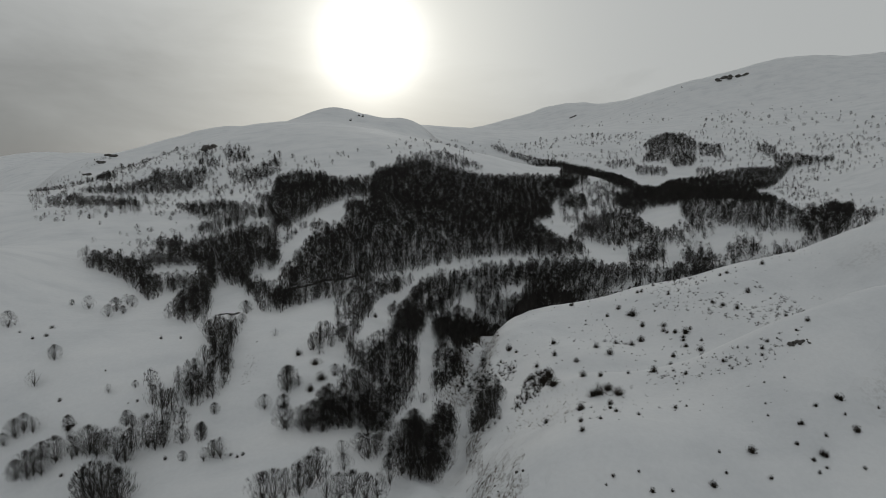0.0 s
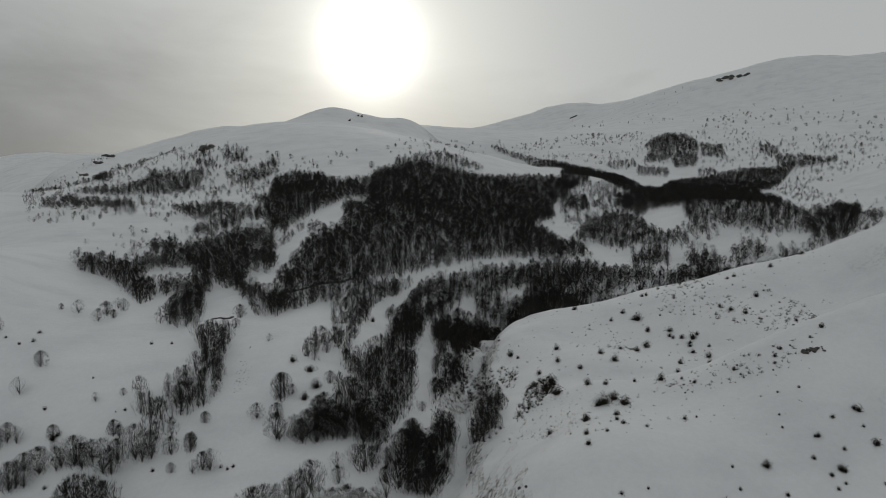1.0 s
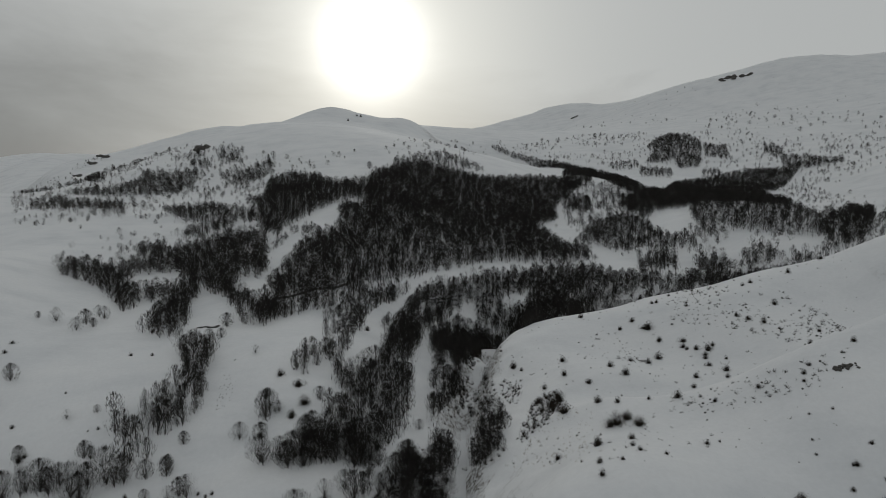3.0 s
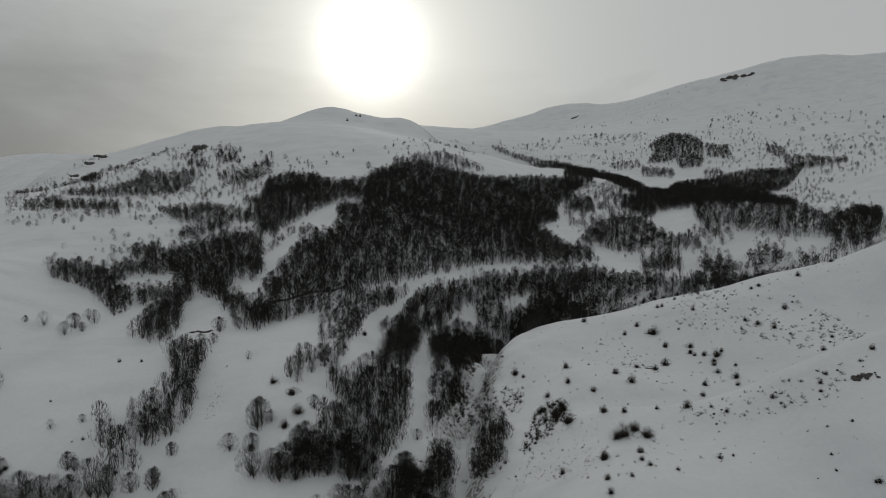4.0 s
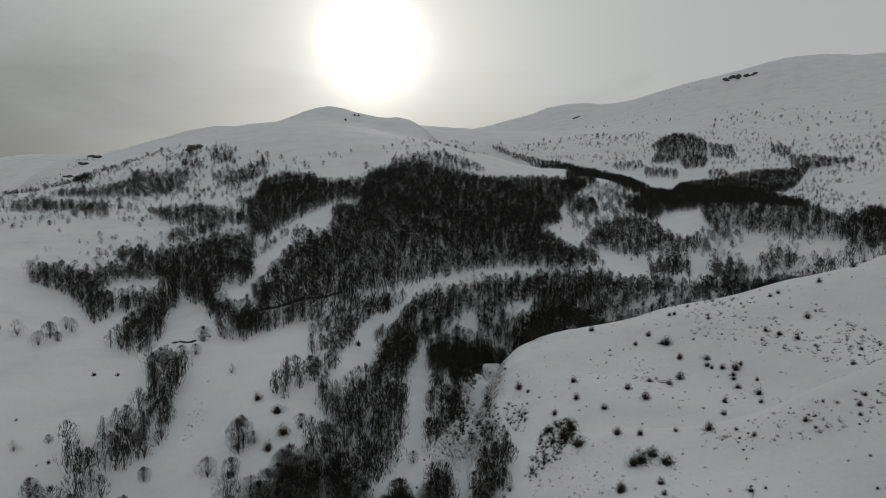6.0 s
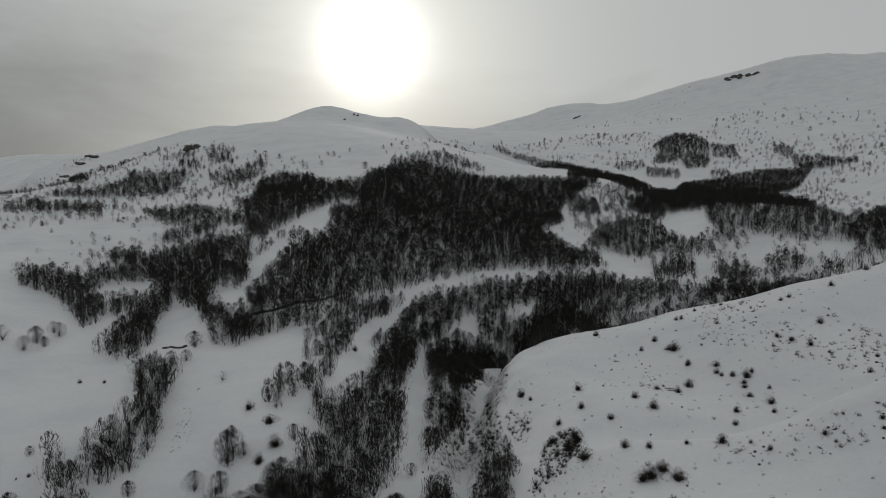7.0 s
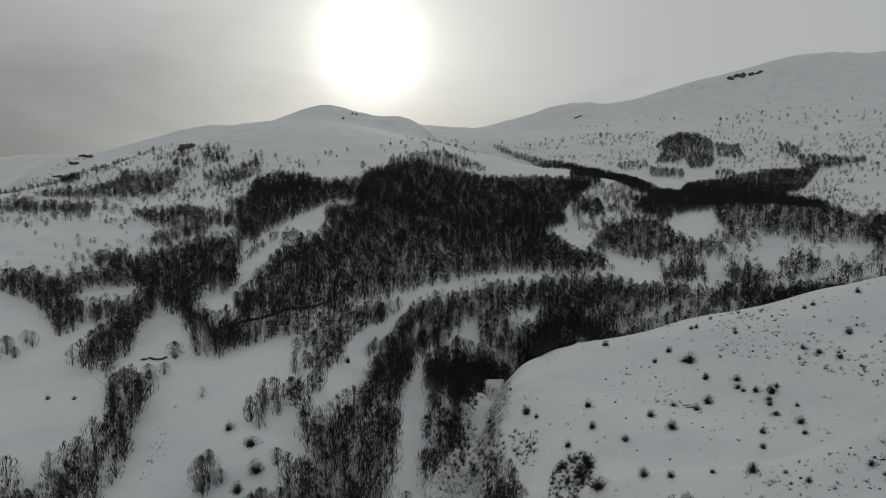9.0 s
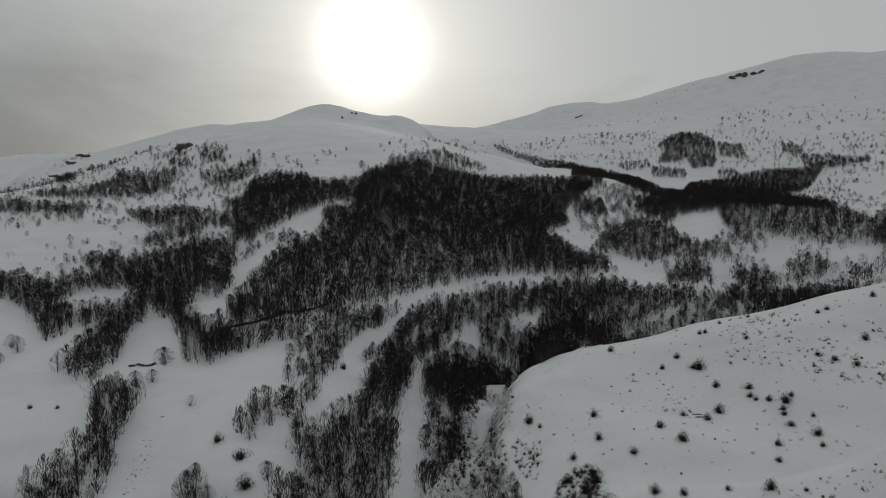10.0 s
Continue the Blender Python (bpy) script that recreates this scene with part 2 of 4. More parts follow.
LOCAL_RISES_B = [
    (-37, 181, 17, 1.6), (-62, 152, 17, -0.5), (56, 126, 17, 1.2), (-28, 148, 17, 1.7), (0, 280, 28, 2.9), (-14, 224, 17, 2.3),
    (-81, 257, 17, 1.8), (-36, 271, 28, 3.2), (11, 303, 28, 1.3), (27, 325, 28, -0.8), (87, 391, 28, -1.8), (131, 419, 28, -0.3),
]
MOUNDS = [VALLEY, VALLEY_B, VALLEY_SIDES, SPUR, SPUR_B, SPUR_C, LOWER_SLOPES, LOWER_SLOPES_B, UPPER_SLOPES, UPPER_SLOPES_B, RIDGES, RIDGES_B, SUMMITS, SUMMITS_B, LOCAL_RISES, LOCAL_RISES_B]
# far ranges: x, y, half-widths, height
FAR_HILLS = [(-830, 1340, 110, 260, 64), (-1010, 1340, 120, 260, 60), (-1870, 2900, 330, 600, 190), (-2500, 2700, 380, 600, 150), (-3200, -300, 900, 1500, 250), (2600, 200, 900, 1600, 420), (0, -2600, 2500, 900, 330)]
GORGE = [(8, 60), (3, 120), (-2, 150), (-1, 180), (1, 210), (6, 235), (11, 258), (28, 280), (60, 296), (110, 312)]


def lattice(ix, iy, seed):
    h = np.sin(ix * 127.1 + iy * 311.7 + seed * 74.7) * 43758.5453
    return h - np.floor(h)


def wave(x, y, size, seed):
    """Smooth noise of about -1 to 1 with lumps of the given size."""
    u, v = x / size, y / size
    iu, iv = np.floor(u), np.floor(v)
    fu, fv = u - iu, v - iv
    fu, fv = fu * fu * fu * (fu * (fu * 6 - 15) + 10), fv * fv * fv * (fv * (fv * 6 - 15) + 10)
    a = lattice(iu, iv, seed) * (1 - fu) + lattice(iu + 1, iv, seed) * fu
    b = lattice(iu, iv + 1, seed) * (1 - fu) + lattice(iu + 1, iv + 1, seed) * fu
    return 2 * (a * (1 - fv) + b * fv) - 1


CREST = [(30, 172), (52, 171), (66, 169), (80, 168), (100, 172), (125, 180), (160, 195)]


def drift_lip(x, y):
    """A wind drift along the crest of the near spur: a gentle rise towards the valley and a short steep lee."""
    cx, cy = np.array(CREST, float).T
    off = y - np.interp(x, cx, cy)
    fade = np.clip((x - 18) / 16, 0, 1) * np.clip((150 - x) / 30, 0, 1)
    lip = 3.4 * np.where(off < 0, np.exp(-((off / 11.0) ** 2)), np.exp(-((off / 4.0) ** 2)))
    return fade * (lip - 2.4 * np.exp(-(((off - 13) / 8.0) ** 2)))


def line_distance(x, y, line):
    d = np.full(np.shape(x), 1e9)
    for (x0, y0), (x1, y1) in zip(line, line[1:]):
        dx, dy = x1 - x0, y1 - y0
        s = np.clip(((x - x0) * dx + (y - y0) * dy) / (dx * dx + dy * dy), 0, 1)
        d = np.minimum(d, np.hypot(x - x0 - s * dx, y - y0 - s * dy))
    return d


def west_fall(x, y):
    """The hillside falls away to the next valley west of its long ridge."""
    x0, x1 = -176, -553
    d = -((x - x0) * 400.0 - (y - 450) * (x1 - x0)) / math.hypot(x1 - x0, 400.0)
    return np.minimum(0.453 * 0.5 * (d + np.sqrt(d * d + 900.0)) * np.clip((y - 430) / 250.0, 0, 1), 150.0)


def height(x, y):
    """The ground's height at arrays x, y."""
    x, y = np.asarray(x, float), np.asarray(y, float)
    z = np.full(np.broadcast(x, y).shape, 22.0)
    for mounds in MOUNDS:
        for cx, cy, s, h in mounds:
            z = z + h * np.exp(-((x - cx) ** 2 + (y - cy) ** 2) / (2 * s * s))
    z = z - west_fall(x, y)
    for cx, cy, sx, sy, h in FAR_HILLS:
        z = z + h * np.exp(-((x - cx) / sx) ** 2 - ((y - cy) / sy) ** 2)
    z = z + drift_lip(x, y)
    d = line_distance(x, y, GORGE)
    jag = 1 + 0.35 * wave(x, y, 6.0, 5)
    z = z - (6.0 + 4.0 * np.exp(-(((y - 238) / 35) ** 2))) * jag * np.exp(-((d / 5.5) ** 2))
    far = np.clip(np.hypot(x, y) / 400, 0.4, 3.0)
    z = z + far * (0.55 * wave(x, y, 34.0, 1) + 0.28 * wave(x, y, 15.0, 2)) + 0.10 * wave(x, y, 5.0, 3)
    rough = np.exp(-((d / 16.0) ** 2))
    return z + rough * (0.9 * wave(x, y, 4.5, 7) + 0.5 * wave(x, y, 2.2, 8))


def mesh_from(name, verts, faces, mats, index=None, smooth=False):
    """A mesh from arrays: faces is an n x 3 or n x 4 array."""
    me = bpy.data.meshes.new(name)
    verts, faces = np.asarray(verts, np.float32), np.asarray(faces, np.int32)
    n, k = faces.shape
    me.vertices.add(len(verts))
    me.vertices.foreach_set("co", verts.ravel())
    me.loops.add(n * k)
    me.loops.foreach_set("vertex_index", faces.ravel())
    me.polygons.add(n)
    me.polygons.foreach_set("loop_start", np.arange(0, n * k, k, dtype=np.int32))
    for m in mats:
        me.materials.append(m)
    if index is not None:
        me.polygons.foreach_set("material_index", np.asarray(index, np.int32))
    me.polygons.foreach_set("use_smooth", np.full(n, smooth))
    me.update(calc_edges=True)
    return me


def stretched(n, a, reach, centre):
    u = np.linspace(-1, 1, n)
    return centre + a * np.sinh(math.asinh(reach / a) * u)


gx, gy = stretched(480, 66.0, 4600.0, 0.0), stretched(480, 80.0, 4600.0, 215.0)
GX, GY = np.meshgrid(gx, gy)
GZ = height(GX, GY)
idx = np.arange(480 * 480).reshape(480, 480)
quads = np.stack([idx[:-1, :-1], idx[:-1, 1:], idx[1:, 1:], idx[1:, :-1]], -1).reshape(-1, 4)
ground = new("ground", mesh_from("ground", np.stack([GX, GY, GZ], -1).reshape(-1, 3), quads, [SNOW], smooth=True))
tagged(ground, "snow-covered mountain valley with a gorge and rounded ridges", "ground", kind="structure")


# ---------------------------------------------------------------- plants
def frame_of(d):
    d = d / np.linalg.norm(d)
    a = np.cross(d, (0.31, 0.87, 0.38))
    a = a / np.linalg.norm(a)
    return a, np.cross(d, a)


class Sticks:
    """Collects tapered three-sided sticks and spikes."""

    def __init__(self):
        self.v, self.f, self.n = [], [], 0

    def stick(self, p, q, r0, r1):
        a, b = frame_of(q - p)
        ring = [math.cos(k * 2.0944) * a + math.sin(k * 2.0944) * b for k in range(3)]
        self.v += [p + r0 * c for c in ring] + [q + r1 * c for c in ring]
        n = self.n
        for k in range(3):
            j = (k + 1) % 3
            self.f += [(n + k, n + j, n + 3 + j), (n + k, n + 3 + j, n + 3 + k)]
        self.n += 6

    def spike(self, p, q, r):
        a, b = frame_of(q - p)
        self.v += [p + r * (math.cos(k * 2.0944) * a + math.sin(k * 2.0944) * b) for k in range(3)] + [q]
        n = self.n
        self.f += [(n, n + 1, n + 3), (n + 1, n + 2, n + 3), (n + 2, n, n + 3)]
        self.n += 4

    def blade(self, p, q, r):
        a, _ = frame_of(q - p)
        self.v += [p - r * a, p + r * a, q]
        self.f.append((self.n, self.n + 1, self.n + 2))
        self.n += 3

    def arrays(self):
        return np.array(self.v), np.array(self.f)


def crown_point(rng, spread, low, deep):
    """A point in an egg-shaped crown of height 1, widest above its middle, and the way out from its heart."""
    az, h = rng.uniform(0, 6.283), rng.uniform(0.0, 1.0) ** 0.8
    wide = spread * math.sin(math.pi * min(1.0, 0.14 + 0.86 * h) ** 1.1) ** 0.5
    k = (1 - deep * rng.uniform(0, 1) ** 1.6) * wide
    way = np.array([math.cos(az), math.sin(az), 0.0])
    return np.array([way[0] * k, way[1] * k, low + (1 - low) * h]), way


def bare_tree(rng, spread, limbs, twigs, wide, clear=0.08, low=0.2, fine=True, length=0.12):
    """Stem and crown of a leafless broad-leaved tree of height 1: limbs that rise steeply from a low fork into a rounded crown of fine upright twigs."""
    stem, crown = Sticks(), Sticks()
    stem.stick(np.array([0, 0, -0.05]), np.array([rng.normal(0, 0.01), rng.normal(0, 0.01), clear]), 0.02, 0.016)
    lobes = [1 + 0.15 * rng.normal() for _ in range(7)]
    for i in range(limbs):
        tip, way = crown_point(rng, spread * 0.85, 0.45, 0.9)
        p = np.array([0, 0, clear * rng.uniform(0.5, 1.3)])
        knee = p * 0.45 + tip * 0.55 + way * spread * 0.08
        r = rng.uniform(0.005, 0.0085)
        if fine:
            stem.stick(p, knee, r, r * 0.6)
            stem.spike(knee, tip, r * 0.6)
        else:
            stem.blade(p * 0.3, tip, r * 1.25)
    for _ in range(twigs):
        tip, way = crown_point(rng, spread, low, 0.9)
        lobe = lobes[int((math.atan2(way[1], way[0]) + 3.1416) / 6.2833 * 6.99)]
        tip = tip * (lobe, lobe, 1.0)
        d = way * (0.42 if fine else 0.32) + (0, 0, 0.9) + rng.normal(0, 0.22, 3)
        d = d / np.linalg.norm(d)
        crown.blade(tip - d * length * rng.uniform(0.7, 1.5), tip + d * length * rng.uniform(0.0, 0.35), wide * rng.uniform(0.6, 1.3))
    return stem.arrays(), crown.arrays()


def bush(rng, r, shoots, thick=1.0, tall=1.25):
    """A leafless thicket shrub: a dense uneven dome of upright shoots."""
    s = Sticks()
    lobes = [1 + 0.22 * rng.normal() for _ in range(6)]
    for i in range(shoots):
        az, el = rng.uniform(0, 6.283), math.asin(rng.uniform(0.0, 1.0))
        lobe = lobes[int(az / 6.2832 * 5.99)]
        d = np.array([math.cos(az) * math.cos(el) * lobe, math.sin(az) * math.cos(el) * lobe, math.sin(el) * tall])
        root = np.array([rng.normal(0, 0.1), rng.normal(0, 0.1), -0.06])
        if i % 6 == 0:
            s.spike(root * r, (root + d * rng.uniform(0.6, 0.9)) * r, 0.016 * r * thick)
        else:
            c = root + d * rng.uniform(0.0, 0.92) + rng.normal(0, 0.05, 3)
            e = d * 0.5 + (0, 0, 0.55) + rng.normal(0, 0.3, 3)
            s.blade(c * r, (c + e / np.linalg.norm(e) * rng.uniform(0.09, 0.19)) * r, 0.021 * r * thick)
    return s.arrays()


def inside(px, py, poly):
    hit = np.zeros(px.shape, bool)
    for (x0, y0), (x1, y1) in zip(poly, poly[1:] + poly[:1]):
        if y0 != y1:
            hit ^= ((y0 > py) != (y1 > py)) & (px < (x1 - x0) * (py - y0) / (y1 - y0) + x0)
    return hit


def scatter(rng, poly, gap, keep=1.0):
    """Uneven points about gap metres apart inside an outline."""
    xs, ys = [p[0] for p in poly], [p[1] for p in poly]
    px, py = np.meshgrid(np.arange(min(xs), max(xs), gap), np.arange(min(ys), max(ys), gap))
    px = px + gap * rng.uniform(-0.48, 0.48, px.shape)
    py = py + gap * rng.uniform(-0.48, 0.48, py.shape)
    ok = inside(px, py, poly) & (rng.uniform(0, 1, px.shape) < keep)
    return px[ok], py[ok]


def planted(name, kinds, px, py, size, rng, mats, sink=0.0, tilt=0.0):
    """One mesh of many plants: kinds are (verts, faces, material index) to choose from."""
    pz = height(px, py) - sink
    vs, fs, ms, n = [], [], [], 0
    for x, y, z, s in zip(px, py, pz, size):
        v, f, m = kinds[rng.integers(len(kinds))]
        a = rng.uniform(0, 6.283)
        c, k = math.cos(a) * s, math.sin(a) * s
        w = v @ np.array([[c, k, 0], [-k, c, 0], [0, 0, s * rng.uniform(0.85, 1.15)]])
        vs.append(w + (x, y, z))
        fs.append(f + n)
        ms.append(m)
        n += len(v)
    return mesh_from(name, np.concatenate(vs), np.concatenate(fs), mats, np.concatenate(ms))


def joined(tree):
    (sv, sf), (cv, cf) = tree
    return np.concatenate([sv, cv]), np.concatenate([sf, cf + len(sv)]), np.r_[np.zeros(len(sf), int), np.ones(len(cf), int)]


rng = np.random.default_rng(11)
# trees of the closed woods: tall, narrow, crowded; a coarser kind for the far slopes
WOOD_NEAR = [joined(bare_tree(rng, rng.uniform(0.32, 0.42), 8, 150, 0.0104, 0.12, 0.12, False, 0.12)) for _ in range(12)]
WOOD_FAR = [joined(bare_tree(rng, rng.uniform(0.36, 0.46), 5, 78, 0.0170, 0.12, 0.12, False, 0.13)) for _ in range(12)]

WOODS, CLEARINGS = [], []
WOODS.append(("dense leafless beech wood standing in snow", 7, 2.73, 0.96,
              [(-74, 514), (-70, 543), (-58, 567), (-38, 582), (-11, 578), (13, 576), (55, 604), (92, 619), (109, 615), (89, 566), (71, 520), (67, 480), (53, 462), (45, 442), (58, 418), (58, 396), (70, 390), (72, 373), (53, 361), (38, 360), (23, 356), (8, 346), (-6, 334), (-21, 317), (-30, 302), (-41, 279), (-49, 263), (-57, 253), (-68, 250), (-74, 259), (-76, 277), (-81, 301), (-80, 325), (-78, 339), (-70, 356), (-69, 377), (-77, 406), (-62, 414)]))
WOODS.append(("dense leafless beech wood standing in snow", 6.6, 2.9, 0.93,
              [(-159, 537), (-149, 551), (-126, 541), (-99, 498), (-74, 501), (-66, 463), (-68, 440), (-82, 428), (-88, 412), (-92, 397), (-97, 379), (-99, 373), (-98, 349), (-109, 361), (-123, 388), (-129, 411), (-140, 457)]))
WOODS.append(("dense leafless beech wood standing in snow", 6.6, 2.64, 0.95,
              [(-148, 343), (-137, 353), (-127, 364), (-109, 360), (-104, 350), (-96, 318), (-87, 296), (-88, 286), (-97, 292), (-96, 280), (-90, 260), (-114, 285), (-125, 295), (-141, 320)]))
WOODS.append(("dense leafless beech wood standing in snow", 6.2, 2.64, 0.95,
              [(-185, 296), (-178, 304), (-166, 305), (-161, 315), (-153, 317), (-171, 340), (-164, 348), (-151, 341), (-141, 328), (-134, 313), (-144, 307), (-151, 296), (-140, 279), (-130, 285), (-124, 292), (-113, 285), (-109, 273), (-107, 258), (-96, 233), (-97, 222), (-101, 220), (-109, 226), (-110, 234), (-116, 252), (-122, 269), (-134, 268), (-129, 260), (-130, 253), (-151, 276), (-164, 285), (-174, 284)]))
WOODS.append(("dense leafless beech wood standing in snow", 6.2, 2.64, 0.95,
              [(-103, 280), (-82, 256), (-68, 245), (-64, 234), (-67, 225), (-76, 229), (-86, 248)]))
WOODS.append(("thin leafless thicket on the snowy slope", 6, 2.16, 0.95,
              [(-74, 246), (-62, 245), (-54, 250), (-46, 259), (-40, 273), (-29, 295), (-24, 301), (-28, 284), (-36, 263), (-39, 269), (-51, 247), (-60, 236), (-65, 228)]))
WOODS.append(("thin leafless thicket on the snowy slope", 6, 2.34, 0.95,
              [(-44, 254), (-38, 260), (-36, 250), (-35, 234), (-39, 231)]))
WOODS.append(("thin leafless thicket on the snowy slope", 4.2, 2.16, 0.9,
              [(-50, 247), (-44, 252), (-40, 237), (-46, 236)]))
WOODS.append(("thin leafless thicket on the snowy slope", 4.2, 2.16, 0.9,
              [(-44, 227), (-37, 237), (-35, 222), (-41, 220)]))
WOODS.append(("thin leafless thicket on the snowy slope", 5.5, 2.16, 0.95,
              [(-49, 196), (-44, 205), (-37, 213), (-34, 213), (-40, 200), (-44, 191), (-48, 190)]))
WOODS.append(("thin leafless thicket on the snowy slope", 5.1, 2.16, 0.9,
              [(-38, 197), (-36, 201), (-33, 197), (-34, 192), (-36, 191)]))
WOODS.append(("thin leafless thicket on the snowy slope", 4.2, 2.16, 0.9,
              [(-30, 251), (-28, 263), (-25, 260), (-26, 250), (-29, 245)]))
WOODS.append(("dark leafless trees lining the gorge", 6.6, 2.25, 0.97,
              [(-20, 302), (-11, 316), (8, 333), (22, 339), (36, 345), (51, 349), (68, 350), (77, 341), (90, 339), (102, 335), (113, 331), (126, 334), (110, 328), (92, 329), (76, 325), (65, 321), (43, 296), (22, 240), (19, 296), (14, 302), (7, 306), (-5, 301), (-11, 280), (-15, 261), (-14, 223), (-13, 208), (-13, 194), (-15, 178), (-17, 172), (-21, 165), (-23, 159), (-28, 158), (-33, 157), (-39, 156), (-44, 157), (-50, 157), (-49, 159), (-40, 160), (-40, 161), (-38, 168), (-33, 170), (-35, 176), (-31, 182), (-36, 192), (-33, 195), (-29, 207), (-26, 223), (-24, 250), (-25, 259), (-23, 285)]))
WOODS.append(("dark leafless trees lining the gorge", 6.2, 2.25, 0.97,
              [(-13, 260), (-5, 297), (7, 303), (14, 302), (12, 291), (5, 258), (1, 233), (-1, 217), (-2, 206), (-8, 196), (-8, 188), (-11, 184), (-11, 196), (-10, 207), (-9, 219), (-12, 239)]))
WOODS.append(("dark leafless trees lining the gorge", 6, 2.34, 0.95,
              [(-9, 167), (-7, 178), (-4, 187), (-2, 192), (-2, 180), (-3, 172), (-9, 164)]))
WOODS.append(("dark leafless trees lining the gorge", 5.5, 2.34, 0.9,
              [(-16, 164), (-12, 167), (-10, 163), (-16, 161)]))
WOODS.append(("dark leafless trees lining the gorge", 5.5, 2.34, 0.9,
              [(-24, 162), (-21, 164), (-19, 160), (-23, 159)]))
WOODS.append(("dark leafless trees lining the gorge", 5.1, 2.16, 0.95,
              [(5, 202), (11, 188), (11, 176), (9, 165), (6, 165), (3, 166), (2, 178), (5, 185)]))
WOODS.append(("leafless trees filling the side gully", 6.2, 2.34, 0.96,
              [(-92, 212), (-86, 214), (-75, 205), (-72, 200), (-73, 194), (-70, 185), (-69, 178), (-71, 172), (-81, 170), (-83, 176), (-85, 184), (-81, 187), (-78, 192), (-84, 201), (-90, 208)]))
WOODS.append(("leafless trees filling the side gully", 6.2, 2.43, 0.93,
              [(-94, 175), (-93, 179), (-86, 174), (-83, 176), (-79, 167), (-77, 166), (-75, 163), (-77, 162), (-83, 162), (-89, 162), (-88, 164), (-84, 165), (-86, 170)]))
# closely planted narrow band that draws a dark line across the far slope
WOODS.append(("dark narrow band of bare trees across the far slope", 5.1, 2.34, 0.97,
              [(39, 1003), (53, 997), (88, 964), (135, 894), (163, 814), (186, 794), (169, 618), (190, 620), (169, 553), (155, 569), (145, 636), (139, 727), (127, 846), (84, 956), (49, 987)]))
WOODS.append(("dense leafless beech wood standing in snow", 6.2, 2.9, 0.95,
              [(175, 582), (237, 747), (271, 773), (313, 797), (349, 805), (380, 788), (409, 804), (339, 704), (300, 665), (206, 427), (206, 401), (220, 395), (341, 557), (204, 344), (189, 350), (192, 364), (174, 375), (169, 382), (161, 392), (149, 393), (136, 392), (144, 417), (151, 448), (192, 549)]))
WOODS.append(("thin leafless thicket on the snowy slope", 5.9, 2.88, 0.9,
              [(74, 430), (88, 451), (110, 465), (118, 437), (119, 418), (127, 402), (137, 394), (129, 382), (115, 383), (109, 396), (95, 391), (82, 405), (71, 406)]))
WOODS.append(("thin leafless thicket on the snowy slope", 5.9, 2.88, 0.93,
              [(98, 368), (110, 378), (118, 373), (113, 355), (95, 347), (88, 352)]))
WOODS.append(("thin leafless thicket on the snowy slope", 5.9, 2.7, 0.93,
              [(126, 362), (136, 361), (139, 353), (139, 345), (129, 335), (117, 334)]))
WOODS.append(("thin leafless thicket on the snowy slope", 5.9, 2.88, 0.85,
              [(152, 371), (164, 365), (165, 355), (157, 345), (143, 343)]))
WOODS.append(("thin leafless thicket on the snowy slope", 7, 3.6, 0.95,
              [(284, 982), (316, 1018), (338, 997), (337, 947), (301, 842), (274, 840), (281, 882), (240, 869), (261, 917), (264, 953)]))
WOODS.append(("thin leafless thicket on the snowy slope", 6.2, 3.6, 0.95,
              [(338, 939), (362, 922), (346, 860), (322, 884)]))
WOODS.append(("thin leafless thicket on the snowy slope", 5.9, 3.24, 0.85,
              [(104, 696), (151, 786), (121, 629), (85, 569)]))
WOODS.append(("thin leafless thicket on the snowy slope", 5.9, 3.06, 0.9,
              [(132, 569), (155, 569), (167, 542), (191, 549), (153, 457), (131, 460), (119, 443), (120, 506)]))
WOODS.append(("thin leafless thicket on the snowy slope", 5.9, 3.24, 0.8,
              [(84, 566), (104, 559), (97, 507), (79, 519)]))
WOODS.append(("thin leafless thicket on the snowy slope", 6, 3.6, 0.85,
              [(405, 854), (430, 834), (446, 792), (439, 769), (403, 771), (383, 801)]))
WOODS.append(("thin leafless thicket on the snowy slope", 6, 3.6, 0.85,
              [(410, 913), (422, 897), (415, 859), (398, 845), (397, 878)]))
WOODS.append(("thin leafless thicket on the snowy slope", 5.5, 3.6, 0.8,
              [(225, 851), (263, 838), (249, 794), (215, 801)]))
WOODS.append(("thin leafless thicket on the snowy slope", 5.5, 3.6, 0.8,
              [(298, 828), (316, 814), (300, 781), (282, 794)]))
WOODS.append(("thin leafless thicket on the snowy slope", 5.1, 3.6, 0.8,
              [(192, 881), (231, 888), (231, 849), (191, 842)]))
WOODS.append(("thin leafless thicket on the snowy slope", 5.5, 2.97, 0.9,
              [(-326, 526), (-306, 543), (-290, 560), (-297, 599), (-265, 595), (-241, 594), (-233, 564), (-233, 527), (-254, 527), (-272, 523), (-297, 520)]))
WOODS.append(("thin leafless thicket on the snowy slope", 5.5, 4.86, 0.75,
              [(-307, 453), (-322, 502), (-290, 493), (-254, 482), (-206, 398), (-218, 400), (-258, 425), (-284, 430)]))
WOODS.append(("thin leafless thicket on the snowy slope", 5.5, 2.88, 0.93,
              [(-198, 427), (-183, 430), (-172, 444), (-150, 425), (-132, 417), (-123, 392), (-145, 386), (-173, 398), (-182, 409)]))
WOODS.append(("thin leafless thicket on the snowy slope", 5.5, 2.7, 0.9,
              [(-163, 369), (-154, 384), (-137, 389), (-131, 372), (-153, 362)]))
WOODS.append(("thin leafless thicket on the snowy slope", 5.5, 3.24, 0.9,
              [(-220, 580), (-191, 591), (-184, 615), (-165, 570), (-176, 545), (-195, 547)]))
